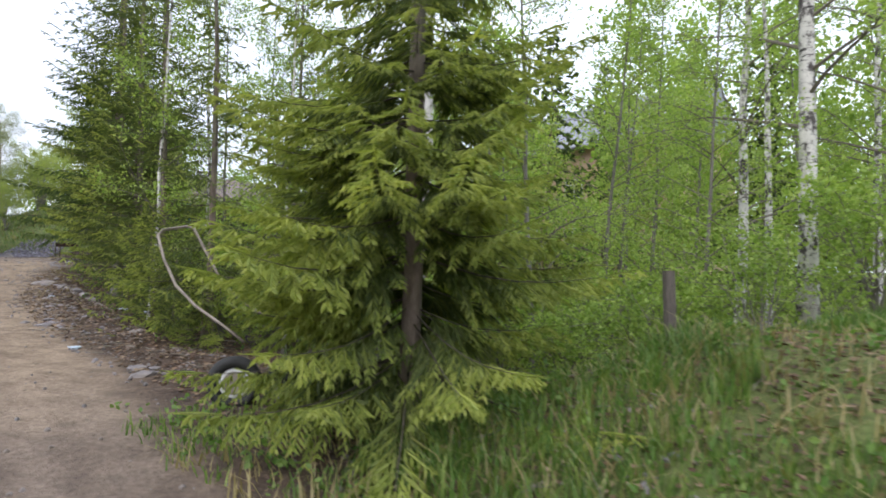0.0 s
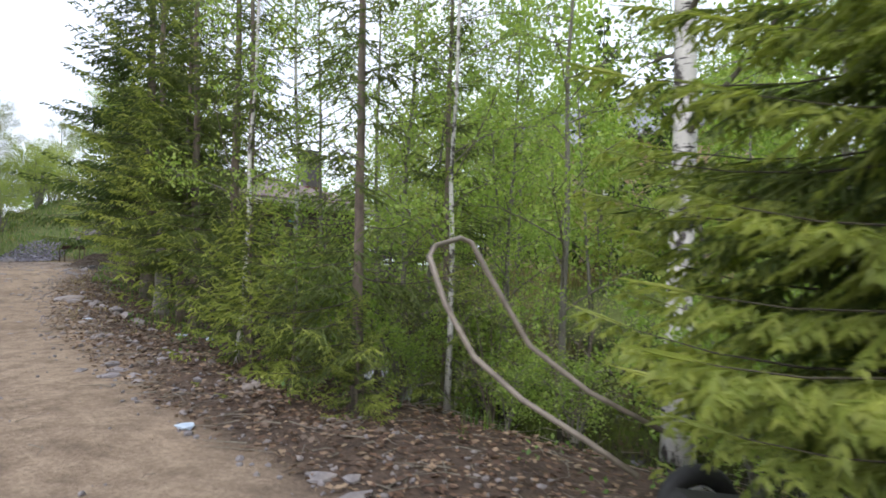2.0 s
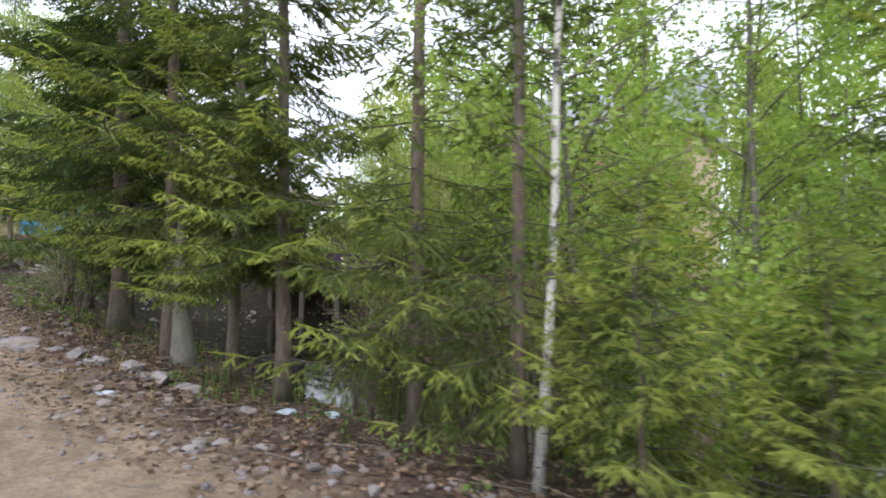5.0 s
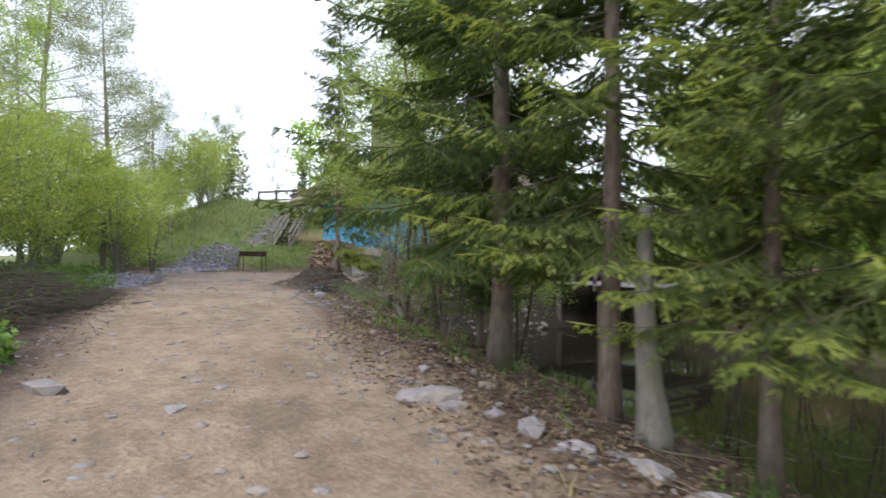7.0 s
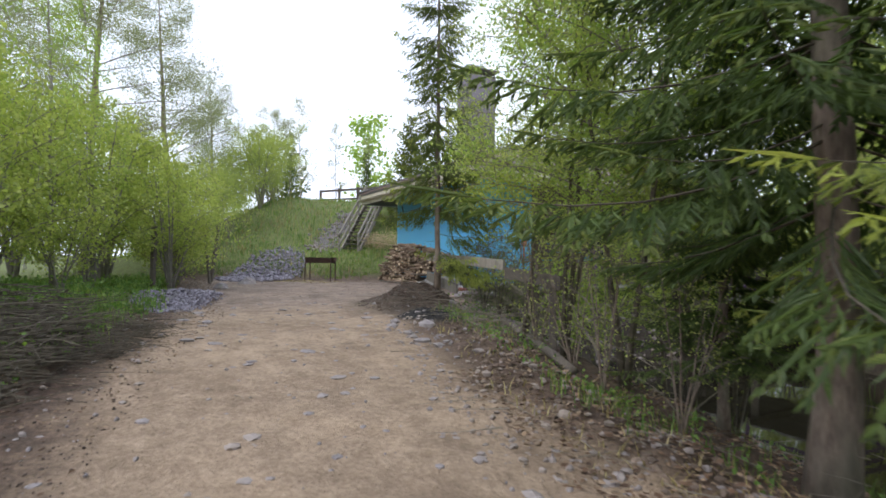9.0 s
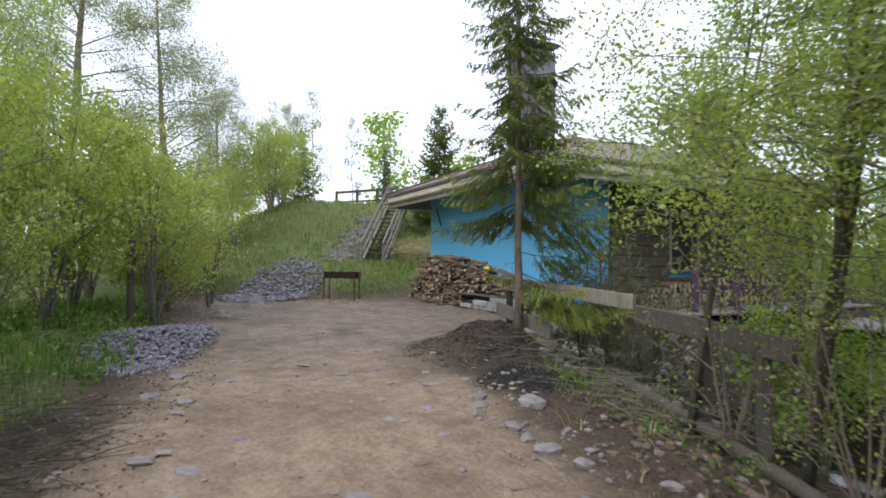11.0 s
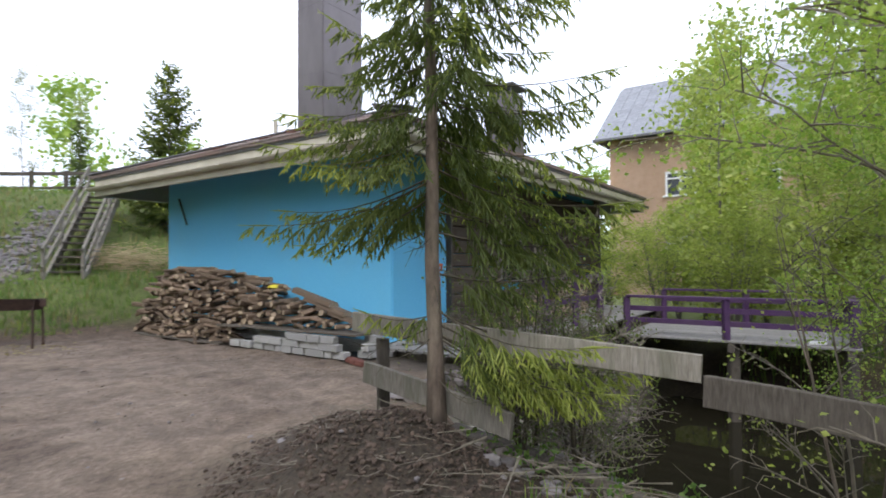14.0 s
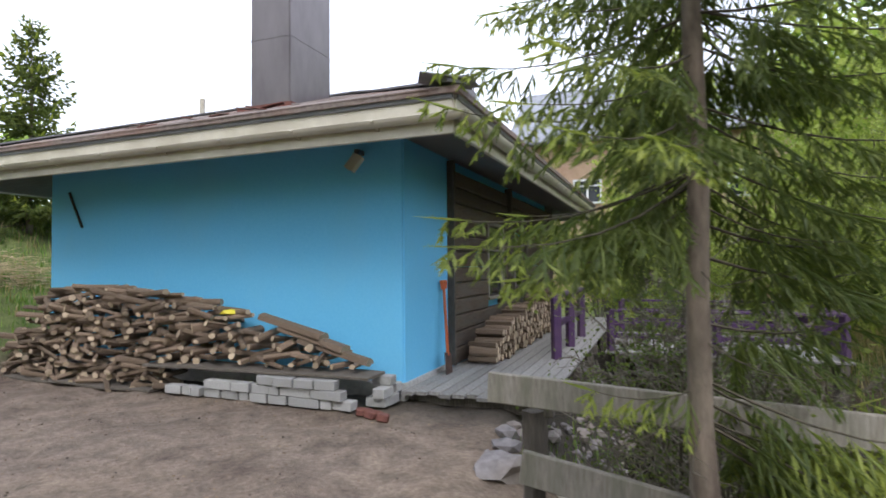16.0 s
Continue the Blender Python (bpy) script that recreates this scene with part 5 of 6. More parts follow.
def broadleaf_meshes(seed, H, trunk_r, low, spread, limbs_n=14, twigs=6, per_twig=16, leaf=0.055, bark=None, leaf_mat=None, stems=1, lean=0.06, cloud=0.1, up=0.75, sweep=0.25):
    """Stem or stems, limbs and leaves of a broad-leaved tree or shrub."""
    rng = np.random.default_rng(seed)
    trunk, limbs, C = [], Heap(), []
    for st in range(stems):
        a0 = rng.uniform(0, 6.28)
        tilt = lean * rng.uniform(0.4, 1.4) * (1 if stems == 1 else 3.0)
        Hs = H * rng.uniform(0.75, 1.0) if stems > 1 else H
        t = np.linspace(0, 1, 10)
        wob = np.cumsum(rng.normal(0, 0.018 * H / 6, (10, 2)), axis=0)
        wob -= wob[0]
        ax = np.stack([math.cos(a0) * tilt * Hs * t + wob[:, 0], math.sin(a0) * tilt * Hs * t + wob[:, 1], Hs * t - 0.15 * (t == 0)], 1)
        trunk.append(arrays_mesh("trunk", *tube(ax, trunk_r * (1 - 0.9 * t) * (1 + 0.3 * np.exp(-t * H / 0.2)), 9, True, 0.05, rng), bark or M_GREYBARK, None, True))
        nl = max(3, limbs_n // stems)
        for i in range(nl):
            f = low / H + (1 - low / H) * (i + rng.random()) / nl
            base = np.array([np.interp(f, t, ax[:, j]) for j in range(3)])
            az = rng.uniform(0, 6.28)
            Lb = spread * (1.15 - 0.75 * f) * rng.uniform(0.6, 1.1)
            dr = np.array([math.cos(az), math.sin(az), up * rng.uniform(0.6, 1.3)])
            s = np.linspace(0, 1, 6)
            br = base + np.outer(s * Lb, dr) + np.outer(s * s * Lb * -sweep, [0, 0, 1]) + np.cumsum(rng.normal(0, 0.03 * Lb, (6, 3)), axis=0) * s[:, None]
            limbs.add(*tube(br, np.interp(s, [0, 1], [trunk_r * 0.24 * (1.1 - f) + 0.004, 0.003]), 5, False))
            for j in range(twigs):
                v = rng.uniform(0.25, 1.0)
                c = np.array([np.interp(v, s, br[:, q]) for q in range(3)])
                d = dr * 0.5 + rng.normal(0, 0.6, 3)
                e = c + d / np.linalg.norm(d) * Lb * rng.uniform(0.15, 0.4)
                limbs.add(*tube([c, (c + e) / 2 + rng.normal(0, 0.02, 3), e], [0.006, 0.004, 0.0015], 3, False))
                C += [c + (e - c) * w for w in (0.35, 0.6, 0.85, 1.0)]
    V, T = leaves(rng, np.array(C), max(1, per_twig // 4), cloud, leaf)
    return *trunk, limbs.mesh("branching", M_TWIG), arrays_mesh("crown", V, T, leaf_mat or M_LEAF)


# spruces
plant_tree(spruce_meshes(1, 9.7, 1.55, 0.58, 0.085, gap=0.26, per_whorl=7, shoot=0.7, top_cut=3.0, droop=0.3, dead=False, twig_gap=0.085, sub_gap=0.055, hang=1.05, width=0.011, extra=[(1.1, 1.7, 150, -0.2, 0.4), (1.0, 1.55, 165, -0.2, 0.4), (1.3, 1.75, 175, -0.2, 0.4), (1.5, 1.65, 158, -0.2, 0.4), (1.75, 1.6, 170, -0.15, 0.3), (1.3, 1.6, 200, -0.2, 0.3), (1.6, 1.6, 215, -0.2, 0.3), (1.0, 1.9, 128, -0.15, -0.2), (1.2, 2.0, 140, -0.12, 0.1), (1.5, 2.0, 122, -0.1, -0.3), (1.8, 2.05, 136, -0.1, -0.3), (2.1, 1.95, 126, -0.08, -0.3), (2.4, 2.0, 142, -0.08, -0.3), (2.8, 1.9, 130, -0.05, -0.3), (1.35, 1.9, 132, -0.15, -0.2), (1.65, 1.95, 128, -0.12, -0.3), (2.0, 1.9, 140, -0.1, -0.3)]), 7.2, -0.55, "young spruce with fresh yellow green shoots sweeping the ground", turn=20)
plant_tree(spruce_meshes(2, 8.6, 1.2, 1.75, 0.058, gap=0.21, per_whorl=6, shoot=0.42, droop=0.36, extra=[(0.7, 1.5, 155, -0.35, 0.6), (0.62, 1.35, 163, -0.42, 0.6), (0.6, 1.3, 145, -0.4, 0.6), (0.78, 1.3, 172, -0.3, 0.55), (0.62, 1.1, 150, -0.3, 0.55), (0.55, 1.2, 158, -0.5, 0.6), (0.8, 1.2, 135, -0.3, 0.55), (0.75, 0.55, 330, -0.1, 0.5), (1.5, 1.5, 160, -0.1, 0.0), (1.35, 1.5, 172, -0.1, 0.0), (1.05, 1.3, 164, -0.05, 0.1), (1.6, 0.95, 345, -0.5, 0.1)], twig_gap=0.085, sub_gap=0.06, thin=0.9, top_cut=6.0, hang=1.45, width=0.0075, per_m=70, needle=0.02), -10.62, 12.92, "slender spruce with open hanging boughs standing in dug soil", turn=200)
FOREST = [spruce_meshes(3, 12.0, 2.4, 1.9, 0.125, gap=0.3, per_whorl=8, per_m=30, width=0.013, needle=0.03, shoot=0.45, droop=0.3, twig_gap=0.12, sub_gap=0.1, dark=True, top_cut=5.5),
          spruce_meshes(4, 11.0, 2.0, 1.9, 0.1, gap=0.34, per_whorl=6, per_m=30, width=0.012, needle=0.03, shoot=0.5, droop=0.36, twig_gap=0.115, sub_gap=0.1, top_cut=5.5)]
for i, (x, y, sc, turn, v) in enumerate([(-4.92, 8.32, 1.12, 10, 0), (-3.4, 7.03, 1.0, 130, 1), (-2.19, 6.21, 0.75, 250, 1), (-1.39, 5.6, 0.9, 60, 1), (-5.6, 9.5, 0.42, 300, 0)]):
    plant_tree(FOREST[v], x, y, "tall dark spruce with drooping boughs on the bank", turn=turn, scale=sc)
YOUNG = spruce_meshes(6, 2.3, 1.05, 0.12, 0.028, gap=0.2, per_whorl=5, per_m=35, shoot=0.75, droop=0.12, twig_gap=0.095, sub_gap=0.08, dead=False)
for x, y, sc, turn in ((2.35, 2.45, 0.75, 0), (1.6, 2.9, 0.9, 90), (3.35, 1.9, 0.5, 40), (1.9, 4.6, 0.9, 10)):
    plant_tree(YOUNG, x, y, "small bright green young spruce in undergrowth", turn=turn, scale=sc)
THIN = spruce_meshes(7, 8.5, 1.0, 1.3, 0.06, gap=0.3, per_whorl=4, per_m=30, shoot=0.35, droop=0.05, twig_gap=0.11, sub_gap=0.1, thin=0.8, extra=[(0.7, 1.3, 150, -0.15, 0.3), (0.9, 1.35, 190, -0.12, 0.3), (1.1, 1.3, 215, -0.15, 0.2), (0.6, 1.1, 240, -0.2, 0.3), (1.3, 1.3, 170, -0.15, 0.2), (0.8, 1.1, 300, -0.15, 0.2), (1.2, 1.1, 20, -0.15, 0.1), (1.5, 1.3, 200, -0.1, 0.1), (1.7, 1.3, 140, -0.1, 0.1), (1.0, 1.2, 265, -0.15, 0.3)])
plant_tree(THIN, 3.2, 2.25, "thin sparse spruce with bare lower twigs")
plant_tree(THIN, 0.13, 4.56, "thin sparse spruce with bare lower twigs", turn=60, scale=1.25)
plant_tree(THIN, 0.95, 3.75, "thin sparse spruce with bare lower twigs", turn=330, scale=1.0)
plant_tree(THIN, 3.75, 3.6, "thin sparse spruce with bare lower twigs", turn=120, scale=0.9)
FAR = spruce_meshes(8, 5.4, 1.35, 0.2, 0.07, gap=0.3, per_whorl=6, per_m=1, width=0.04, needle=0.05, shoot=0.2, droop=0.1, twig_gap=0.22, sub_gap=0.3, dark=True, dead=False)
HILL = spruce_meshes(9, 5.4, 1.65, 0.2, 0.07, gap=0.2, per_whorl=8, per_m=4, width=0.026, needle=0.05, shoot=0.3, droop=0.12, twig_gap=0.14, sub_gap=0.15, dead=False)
plant_tree(HILL, -19.5, 25.8, "dense dark spruce standing on the hill behind the house", scale=1.0)
for x, y, sc in ((6.1, 25.4, 2.5), (-27.5, 26.0, 0.5), (-26.0, 31.0, 0.65), (9.5, 27, 2.2), (-30, 9, 1.2), (14, 16, 1.6), (-8.5, 30.5, 1.5)):
    plant_tree(FAR, x, y, "distant spruce beyond the clearing", scale=sc, turn=x * 40)

# birches and other broad-leaved trees
B1 = broadleaf_meshes(21, 13, 0.12, 2.6, 2.4, 26, 8, 24, 0.055, M_BIRCH, M_LEAF, lean=0.02)
for x, y, sc, turn in ((11.15, 3.33, 1.0, 0), (10.9, 5.76, 0.85, 100), (12.2, 8.5, 0.85, 200), (12.6, 4.3, 0.8, 40), (6.2, 2.55, 1.1, 150), (13.5, 6.0, 0.8, 270), (14.5, 9.5, 0.9, 10)):
    plant_tree(B1, x, y, "white barked birch with dark marks and fresh leaves", "birch", "birch", turn, sc, "birches")
SAP = [broadleaf_meshes(31, 8.0, 0.05, 1.5, 1.5, 30, 8, 24, 0.05, M_GREYBARK, M_LEAF, lean=0.05), broadleaf_meshes(32, 7.0, 0.04, 1.2, 1.3, 32, 8, 24, 0.05, M_GREYBARK, M_LEAF, lean=0.09), broadleaf_meshes(33, 9.0, 0.04, 1.6, 1.5, 28, 7, 32, 0.055, M_BIRCH, M_LEAF, lean=0.04)]
g = np.random.default_rng(77)
spots = [(1.16, 4.74, 2), (1.6, 4.6, 1), (2.4, 4.9, 0), (1.02, 3.4, 2), (3.0, 5.1, 1), (4.3, 4.4, 1), (5.1, 4.0, 0), (4.3, 5.6, 1), (7.8, 2.9, 0), (8.6, 4.4, 1), (9.6, 7.2, 0), (7.0, 4.8, 1), (3.9, 3.1, 2), (10.0, 3.6, 1), (8.9, 6.3, 1), (2.9, 4.2, 1), (-13.4, 4.6, 0), (-12.2, 2.6, 1), (-15.2, 6.6, 2), (-17.0, 9.3, 0), (-14.6, 3.2, 2), (-19.2, 11.2, 2)]
for i, (x, y, v) in enumerate(spots):
    plant_tree(SAP[v], x, y, "slim young tree with light green spring leaves", "tree", "young_tree", 73 * i, g.uniform(0.85, 1.1), "young trees")
WOOD = [broadleaf_meshes(34, 8.0, 0.05, 0.5, 1.7, 26, 5, 20, 0.16, M_GREYBARK, M_LEAF, lean=0.05, cloud=0.22), broadleaf_meshes(35, 7.0, 0.05, 0.3, 1.6, 24, 5, 20, 0.16, M_GREYBARK, M_LEAF_YELLOW, lean=0.07, cloud=0.22)]
for i in range(110):  # the wood beyond the pond
    x, y = g.uniform(-4, 30), g.uniform(7, 36)
    s, r = along(x, y)
    gap = abs((x - OC[0]) * OU[0] + (y - OC[1]) * OU[1] - 2.0) < 3.6
    if r < np.interp(s, [4, 12], [14.5, 12.6]) + 1.5 * g.random() or (gap and r > 17) or (s > 8 and r < 14.5 and x < -2.4):
        continue
    plant_tree(WOOD[i % 2], x, y, "slim leafy tree of the wood beyond the pond", "tree", "young_tree", 51 * i, g.uniform(0.75, 1.3), "wood beyond the pond")
BUSH = [broadleaf_meshes(41, 2.2, 0.025, 0.15, 1.1, 36, 6, 24, 0.065, M_GREYBARK, M_LEAF_YELLOW, 7, 0.1, 0.11, 1.2), broadleaf_meshes(42, 3.6, 0.035, 0.3, 1.6, 40, 7, 28, 0.075, M_GREYBARK, M_LEAF_YELLOW, 6, 0.08, 0.14, 1.0), broadleaf_meshes(43, 1.5, 0.014, 0.1, 0.8, 30, 6, 20, 0.06, M_GREYBARK, M_LEAF, 8, 0.12, 0.09, 1.2)]
for i, (x, y, v, sc) in enumerate([(-17.2, 11.9, 1, 0.9), (-18.8, 13.2, 1, 0.85), (-18.0, 10.5, 1, 1.1), (-20.2, 12.0, 1, 1.2), (-20.8, 14.6, 1, 0.9), (-15.9, 8.9, 0, 0.8), (-16.8, 8.2, 1, 1.0), (-14.4, 6.0, 1, 1.0), (-15.4, 7.2, 1, 1.1), (-12.9, 4.6, 0, 1.0),  (-19.5, 9.0, 1, 1.3), (-22.5, 16.0, 0, 1.1), (-15.5, 4.6, 1, 1.3), (-17.6, 6.2, 1, 1.3),
                                   (-22.5, 11.0, 1, 1.4), (-24.5, 19.5, 1, 0.8), (-26.3, 22.8, 1, 1.0), (-27.6, 24.0, 1, 1.1), (-27.5, 21.5, 1, 0.9), (-17.8, 12.3, 0, 0.9), (-29.0, 26.0, 1, 1.2), (-23.5, 14.0, 1, 1.3)]):
    plant_tree(BUSH[v], x, y, "yellow green willow bush in full spring leaf", "bush", "willow_bush", 47 * i, sc, "willow bushes")
for i, (x, y, sc) in enumerate([(2.6, 3.3, 1.0), (3.4, 3.0, 0.5), (4.6, 2.9, 0.5), (5.3, 2.8, 0.55), (2.2, 4.2, 0.7), (6.6, 1.6, 0.8), (8.2, 1.6, 0.7), (8.0, 3.2, 1.1), (9.3, 2.8, 1.0), (10.4, 2.4, 0.9), (-7.3, 11.6, 0.8), (11.6, 2.6, 1.0), (4.2, 3.9, 1.0), (6.2, 3.6, 1.1), (9.0, 3.6, 1.2), (7.2, 3.0, 1.1), (12.4, 6.5, 1.3), (10.6, 8.4, 1.4)]):
    plant_tree(BUSH[2], x, y, "low leafy undergrowth shrub on the bank", "bush", "shrub", 61 * i, sc, "undergrowth shrubs")
for i, (x, y, sc) in enumerate([(-7.5, 29.5, 0.9), (-6.3, 27.5, 0.85), (-5.2, 29.0, 0.95), (-4.2, 26.5, 0.9), (-3.0, 28.0, 1.0), (-2.0, 25.5, 1.0), (-0.6, 27.0, 1.1), (-3.4, 23.5, 0.9), (-1.2, 23.0, 1.0)]):
    plant_tree(BUSH[1], x, y, "leafy bush on the pond's far bank", "bush", "willow_bush", 53 * i, sc, "bushes past the pond")
ALDER = [broadleaf_meshes(51, 5.6, 0.035, 1.9, 1.8, 42, 10, 56, 0.034, M_LIMB, M_LEAF, 2, 0.07, 0.09, 0.6), broadleaf_meshes(52, 6.8, 0.035, 1.9, 2.3, 48, 12, 60, 0.038, M_LIMB, M_LEAF_YELLOW, 3, 0.06, 0.11, 0.55)]
for i, (x, y, v, sc, turn) in enumerate([(-8.35, 11.55, 0, 1.0, 0), (-7.5, 10.75, 1, 0.95, 160), (-6.6, 10.1, 0, 1.15, 250), (-6.4, 12.6, 0, 0.85, 60), (-5.9, 10.4, 1, 0.9, 20), (-5.6, 11.4, 1, 0.9, 120), (-1.4, 18.6, 1, 1.1, 30), (0.3, 20.5, 1, 1.2, 230), (1.6, 17.8, 1, 1.2, 300), (3.5, 22, 1, 1.4, 10), (-2.2, 21.3, 1, 0.85, 40)]):
    plant_tree(ALDER[v], x, y, "spreading alder with small fresh leaves over pond", "tree", "alder", turn, sc, "alders by the pond")
STEMS = broadleaf_meshes(53, 3.2, 0.016, 0.3, 0.8, 34, 7, 5, 0.04, M_BARK, M_LEAF_YELLOW, 5, 0.1, 0.1, 1.0)
for i, (x, y, sc) in enumerate([(-8.0, 11.2, 0.9), (-7.9, 12.6, 1.0), (0.6, 4.9, 0.8), (-0.3, 4.9, 0.7), (1.4, 4.9, 0.8), (-0.6, 5.6, 0.8), (3.0, 3.6, 0.7), (4.4, 3.2, 0.7), (5.2, 3.0, 0.6), (-5.9, 8.8, 0.6), (-6.7, 9.5, 0.7), (-7.2, 10.2, 0.7)]):
    plant_tree(STEMS, x, y, "thin dark stems with sparse leaves on the bank", "bush", "sparse_bush", 83 * i, sc, "sparse bushes")
BRUSH = broadleaf_meshes(54, 2.0, 0.018, 0.2, 0.9, 44, 16, 5, 0.03, M_LIMB, M_NEEDLE, 5, 0.1, 0.08, 0.7)
for i, (x, y, sc) in enumerate([(-9.55, 13.4, 0.75), (-9.95, 13.6, 0.9), (-9.75, 14.4, 1.15), (-9.2, 14.8, 1.2)]):
    plant_tree(BRUSH, x, y, "tangle of thin dead twigs behind the fence", "bush", "dead_bush", 67 * i, sc, "dead bushes")
BARE = broadleaf_meshes(61, 13.5, 0.2, 1.8, 4.6, 54, 17, 44, 0.075, M_BARK, M_LEAF_PALE, 1, 0.05, 0.26, 0.5, 0.15)
for i, (x, y, sc, turn) in enumerate([(-25.3, 14.3, 0.95, 0), (-28.5, 19.5, 0.85, 140), (-32, 14, 1.0, 220), (-31, 24, 0.6, 70), (-33, 30, 0.55, 10), (-22.5, 7.5, 0.9, 30)]):
    plant_tree(BARE, x, y, "large birch with bare dark limbs just leafing", "tree", "large_birch", turn, sc, "large birches")
PALE = broadleaf_meshes(62, 7.5, 0.05, 0.6, 1.3, 26, 7, 12, 0.09, M_BIRCH, M_LEAF_PALE, 1, 0.02, 0.16, 1.3)
for i, (x, y, sc) in enumerate([(-29.5, 29.0, 0.9), (-28.0, 30.5, 0.7), (-26.4, 31.5, 0.6), (-33, 21, 1.1), (-36, 26, 1.2), (-38, 18, 1.3), (-35, 9, 1.3)]):
    plant_tree(PALE, x, y, "pale slender birch barely in leaf", "birch", "birch", 37 * i, sc, "pale birches")
AFAR = broadleaf_meshes(36, 8.5, 0.08, 0.5, 2.4, 16, 4, 24, 0.34, M_GREYBARK, M_LEAF, lean=0.03, cloud=0.4)
for i in range(64):  # wood that closes the view all round
    a = i / 64 * 6.283 + g.uniform(-0.05, 0.05)
    d = g.uniform(50, 68)
    plant_tree(AFAR if i % 8 else FAR, -6 + d * math.cos(a), 8 + d * math.sin(a), "tree of the distant wood", "tree", "distant_tree", 29 * i, g.uniform(1.0, 1.5) * (1 if i % 8 else 1.8), "distant wood")

# the pale dead trunk and fallen wood
rng = np.random.default_rng(15)
snag = thing("dead_tree", "pale dead trunk with flared foot beside spruces", "tree trunk")
z0 = ground_at(-3.03, 6.6)
V, F = tube([(-2.98, 6.58, z0 - 0.2), (-3.0, 6.6, z0 + 0.15), (-3.03, 6.62, z0 + 0.5), (-3.08, 6.66, z0 + 1.2), (-3.07, 6.7, z0 + 2.0)], [0.2, 0.15, 0.11, 0.09, 0.05], 10, True, 0.08, rng)
put("trunk", arrays_mesh("trunk", V, F, M_GREYBARK, None, True), snag)


def sticks(name, label, n, where, length, radius, seed, lift, material):
    g = np.random.default_rng(seed)
    heap = Heap()
    for _ in range(n):
        x, y = where(g)
        a, l = g.uniform(0, 6.28), g.uniform(*length)
        z = ground_at(x, y) + 0.01 + g.random() ** 1.5 * lift
        d = np.array([math.cos(a), math.sin(a), g.normal(0, 0.12) if lift > 0.1 else 0]) * l
        p = np.array([x, y, z])
        heap.add(*tube([p, p + d * 0.5 + g.normal(0, 0.03, 3) * (1, 1, 0.4), p + d], [g.uniform(*radius), radius[0], radius[0] * 0.5], 5, False))
    return tagged(put(name, heap.mesh(name, material)), label, "sticks", kind="stuff")


sticks("brush_heap", "dark heap of dead branches beside the track", 1100, blob(-11.9, 6.4, 2.0, 0.7, 2.5), (0.25, 0.9), (0.004, 0.013), 71, 0.42, M_LIMB)
sticks("fallen_twigs", "broken twigs and roots in the dug soil", 160, dug_soil_area, (0.08, 0.4), (0.002, 0.006), 78, 0.04, M_TWIG)
sticks("straw_heap", "heap of pale dry straw below the hill", 600, blob(-18.7, 22.6, 1.0, 0.5, 0.6), (0.15, 0.5), (0.004, 0.009), 76, 0.5, M_STRAW)
sticks("brush_heap", "low dark heap of twigs at the verge", 420, blob(-11.9, 7.5, 1.3, 0.45, 2.35), (0.15, 0.6), (0.003, 0.009), 77, 0.15, M_LIMB)
sticks("brush_heap", "dead branches lying on the fence bank", 200, blob(-9.0, 12.0, 1.8, 0.8, 2.4), (0.3, 1.0), (0.003, 0.01), 72, 0.3, M_TWIG)
sticks("fallen_twigs", "fallen twigs on leaf litter", 700, verge(1.8, 5.0, -8, 12), (0.1, 0.6), (0.003, 0.008), 73, 0.06, M_TWIG)
sticks("fallen_twigs", "small twigs lying on the sandy track", 160, verge(-1.5, 2.4, -9, 24), (0.05, 0.3), (0.002, 0.005), 74, 0.005, M_TWIG)
sticks("dry_stems", "thin dry standing stems in the undergrowth", 260, verge(3.0, 5.6, -8, 9), (0.1, 0.4), (0.002, 0.004), 75, 0.9, M_TWIG)


# ---- grass, weeds and fallen leaves ----
def blades(name, label, n, where, height, material, seed, width=0.006, lean=0.5, clump=1, spread=0.05):
    g = np.random.default_rng(seed)
    pts = np.array([where(g) for _ in range(n)])
    pts = np.repeat(pts, clump, axis=0) + g.normal(0, spread, (n * clump, 2))
    k = len(pts)
    z = land(pts[:, 0], pts[:, 1]) - 0.01
    h = g.uniform(*height, k) * (0.6 + 0.8 * value_noise(pts[:, 0] * 1.3, pts[:, 1] * 1.3, 4))
    a = g.uniform(0, 6.283, k)
    bend = g.uniform(0.1, lean, k) * h
    d = np.stack([np.cos(a), np.sin(a)], 1)
    w = np.stack([-d[:, 1], d[:, 0]], 1) * (width * g.uniform(0.6, 1.3, k))[:, None]
    b0 = np.column_stack([pts - w, z])
    b1 = np.column_stack([pts + w, z])
    m0 = np.column_stack([pts - w * 0.8 + d * (bend * 0.3)[:, None], z + h * 0.55])
    m1 = np.column_stack([pts + w * 0.8 + d * (bend * 0.3)[:, None], z + h * 0.55])
    t = np.column_stack([pts + d * bend[:, None], z + h * 0.95])
    V = np.stack([b0, b1, m1, m0, t], 1).reshape(-1, 3)
    i = np.arange(k)[:, None] * 5
    return tagged(put(name, arrays_mesh(name, V, [i + [[0, 1, 2, 3]], i + [[3, 2, 4]]], material)), label, "grass", kind="stuff")


def grassy(lo, hi, s0, s1, thr=0.0):
    f = verge(lo, hi, s0, s1)

    def q(g):
        while True:
            x, y = f(g)
            if float(value_noise(np.array(x * 0.9), np.array(y * 0.9), 6)) > thr:
                return x, y
    return q


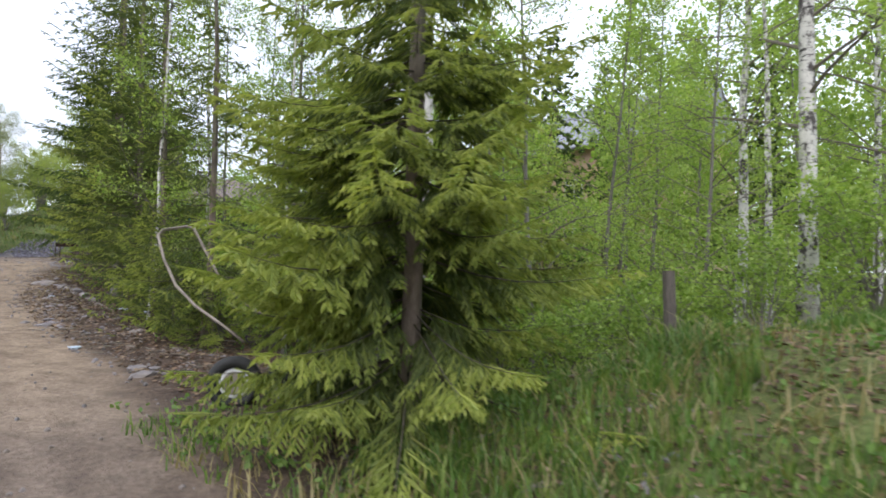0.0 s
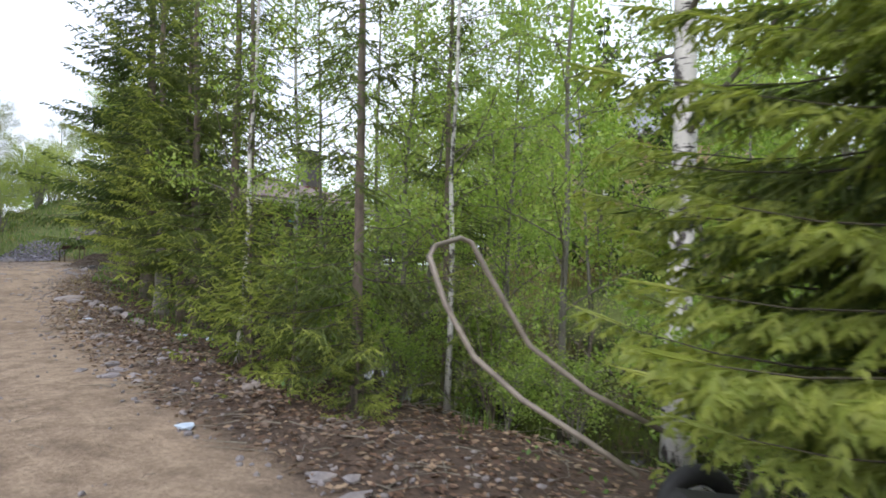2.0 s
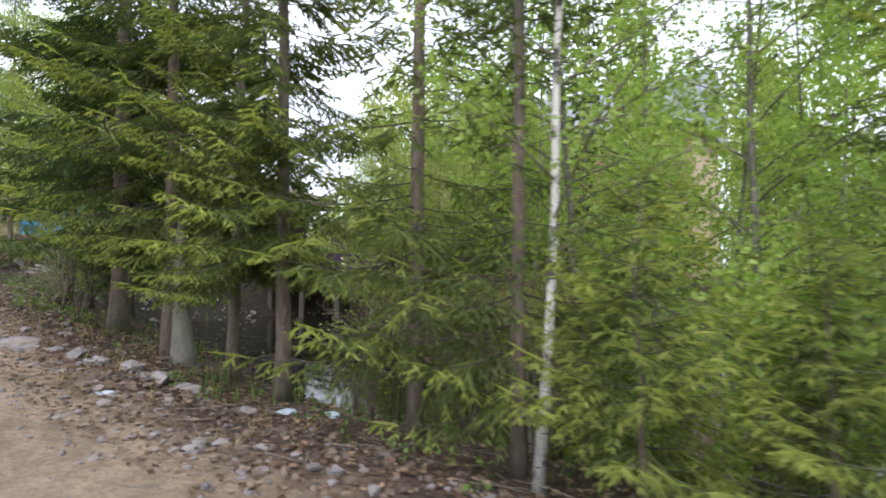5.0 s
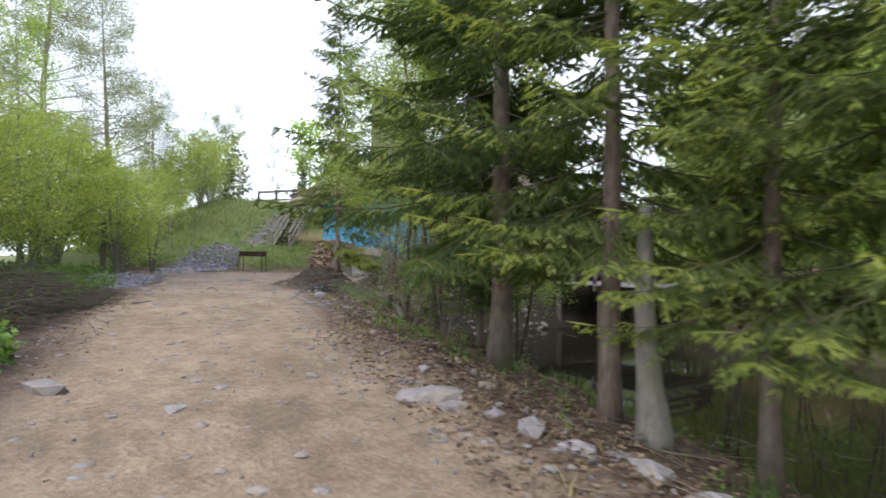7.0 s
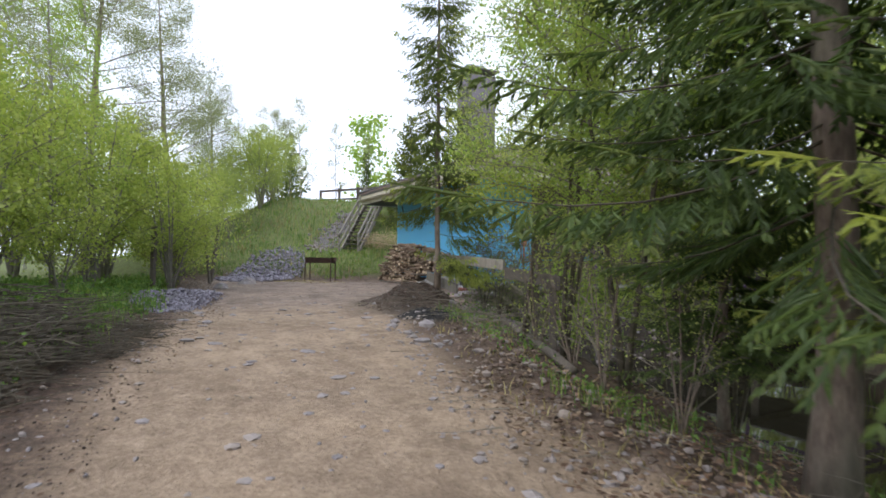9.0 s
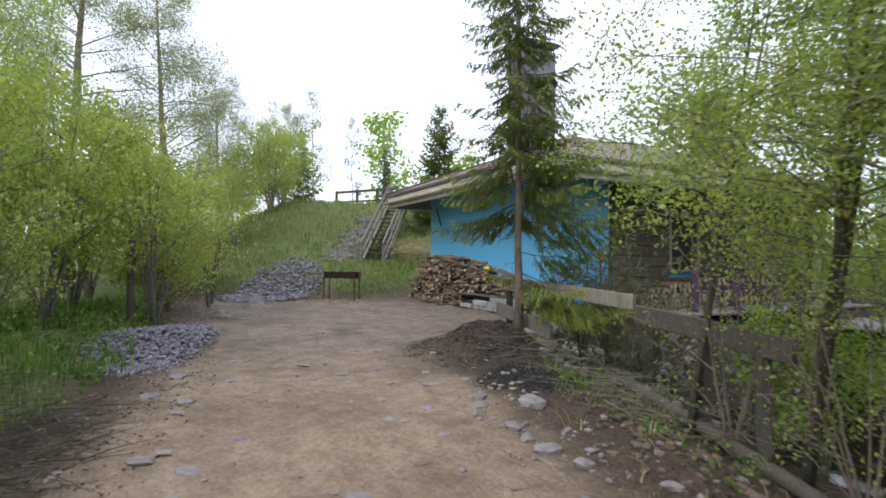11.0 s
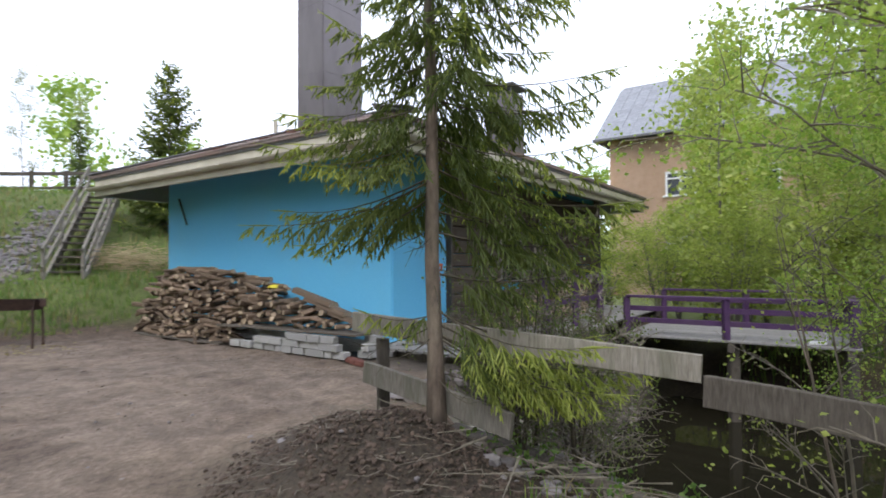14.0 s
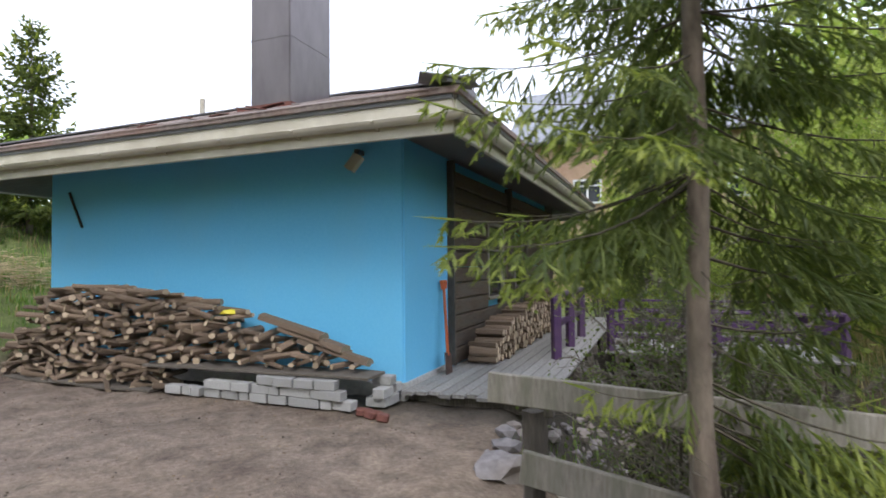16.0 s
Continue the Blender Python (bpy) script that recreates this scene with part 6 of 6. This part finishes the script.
def hillside(g):
    while True:
        x, y = g.uniform(-30, -14), g.uniform(16, 33)
        w = (x + 17.9) * -0.59 + (y - 17.8) * 0.81
        u, n = house_uv(x, y)
        if w > 1.2 and not (-1.5 < u < 7.5 and -1.2 < n < 10):
            return x, y


blades("grass", "lush green grass beside the track", 3800, grassy(1.9, 7.5, -14, -6.2, 0.3), (0.08, 0.21), M_GRASS, 81, clump=5, lean=0.8)
blades("grass", "sparse short grass at the track's edge", 900, grassy(1.2, 2.6, -13, -4.5, 0.4), (0.06, 0.16), M_GRASS, 80, clump=4, lean=0.9)
blades("dry_grass", "flattened dry grass among green blades", 1100, verge(1.2, 5.0, -13, -5.5), (0.08, 0.24), M_DRYGRASS, 82, lean=1.8, clump=3)
blades("grass", "green grass along the far verge", 4200, grassy(-7.5, -1.9, 5, 26, 0.4), (0.08, 0.26), M_GRASS, 83, clump=5, width=0.008)
blades("grass", "thin grass tufts on litter", 120, grassy(3.2, 5.2, -6.5, 12, 0.66), (0.1, 0.26), M_GRASS, 84, clump=6)
blades("grass", "short grass on the hill", 5200, hillside, (0.08, 0.26), M_GRASS, 85, clump=3, width=0.012, spread=0.12)
blades("dry_grass", "dry tufts on the hill", 1700, hillside, (0.1, 0.3), M_DRYGRASS, 86, clump=3, width=0.012, spread=0.12)
blades("reeds", "dry reeds on the pond's far bank", 2400, lambda g: tuple(hp(g.uniform(-14, -6.5), g.uniform(7, 14))[:2]), (0.4, 1.0), M_DRYGRASS, 87, width=0.01, clump=2, spread=0.2)
blades("grass", "grass on the bank past the pond", 1500, verge(13.2, 20, -10, 24), (0.2, 0.5), M_GRASS, 88, width=0.012, clump=3, spread=0.15)
blades("grass", "grass below the stony bank", 350, lambda g: tuple(hp(g.uniform(-5.0, -1.6), g.uniform(-1.8, 4.5))[:2]), (0.1, 0.3), M_GRASS, 89, clump=6)
blades("grass", "thin grass along the fence", 110, grassy(2.6, 3.6, 10, 15.8, 0.5), (0.08, 0.2), M_GRASS, 201, clump=5)
blades("dry_grass", "dry blades along the fence", 300, verge(2.2, 3.6, 3, 15.8), (0.05, 0.14), M_DRYGRASS, 202, lean=2.2, clump=3)
blades("grass", "grass tuft between stairs and firewood", 900, lambda g: tuple(hp(g.uniform(6.6, 9.5), g.uniform(-2.6, 2.0))[:2]), (0.06, 0.16), M_GRASS, 90, clump=4)


def litter(name, label, n, where, size, material, seed):
    g = np.random.default_rng(seed)
    pts = np.array([where(g) for _ in range(n)])
    z = land(pts[:, 0], pts[:, 1]) + 0.008 + 0.015 * g.random(n)
    V, T = leaves(g, np.column_stack([pts, z]), 1, 0.001, size)
    V = V.reshape(-1, 4, 3)
    c = V.mean(1, keepdims=True)
    V = (V - c) * (1, 1, 0.35) + c
    return tagged(put(name, arrays_mesh(name, V.reshape(-1, 3), T, material)), label, "leaves", kind="stuff")


litter("fallen_leaves", "brown fallen leaves under trees", 26000, verge(1.9, 5.0, -9, 12), 0.072, M_LITTER, 91)
litter("fallen_leaves", "brown fallen leaves on the track's edge", 1000, verge(1.9, 2.9, -9, 14), 0.045, M_LITTER, 92)
litter("fallen_leaves", "brown fallen leaves among grass", 2600, verge(1.2, 5.5, -14, -6), 0.07, M_LITTER, 98)
litter("fallen_leaves", "brown fallen leaves along the verge", 2200, verge(-3.6, -1.3, 0, 22), 0.045, M_LITTER, 93)


litter("bark_chips", "scattered bark chips and splinters on the yard", 1500, lambda g: tuple(hp(g.uniform(-1.0, 8.0), -0.8 - 5.0 * g.random() ** 1.6)[:2]), 0.035, M_LITTER, 204)
litter("wood_chips", "pale wood chips round the brazier", 700, blob(-17.9, 17.2, 1.3, 0.8, 0.6), 0.06, M_DRYGRASS, 205)
litter("fallen_leaves", "dark leaf scraps along the yard's edge", 1800, verge(-2.6, -1.0, 10, 26), 0.05, M_LITTER, 206)


def weeds(name, label, n, where, size, material, seed, h=0.18):
    g = np.random.default_rng(seed)
    C = []
    for _ in range(n):
        x, y = where(g)
        z = ground_at(x, y)
        C += [(x + g.normal(0, 0.05), y + g.normal(0, 0.05), z + h * g.random()) for _ in range(6)]
    V, T = leaves(g, np.array(C), 2, 0.035, size)
    return tagged(put(name, arrays_mesh(name, V, T, material)), label, "weeds", kind="stuff")


weeds("weeds", "small green weeds among grass and litter", 420, verge(1.4, 4.6, -12, -4), 0.055, M_WEED, 94, 0.12)
weeds("weeds", "nettles and weeds along the verge", 700, verge(-5.5, -2.0, 3, 22), 0.07, M_WEED, 95, 0.3)
weeds("weeds", "green weeds on the bank", 60, verge(2.8, 4.3, -4, 12), 0.05, M_WEED, 96, 0.15)
weeds("weeds", "green weeds among the stones below the fence", 120, lambda g: (g.uniform(-10.4, -6.6), g.uniform(12.8, 15.2)), 0.06, M_WEED, 99, 0.22)
weeds("weeds", "green weeds at the fence foot", 45, verge(2.6, 3.6, 10, 15.5), 0.05, M_WEED, 100, 0.15)
weeds("weeds", "bright broad leaved weeds beside the track", 60, blob(-9.2, 4.7, 0.5, 0.35, 2.5), 0.1, M_WEED, 203, 0.35)
weeds("hill_plants", "dense green leaves on the slope behind house", 420, lambda g: tuple(hp(g.uniform(7.2, 10.5), g.uniform(3.5, 8))[:2]), 0.12, M_LEAF, 97, 0.5)
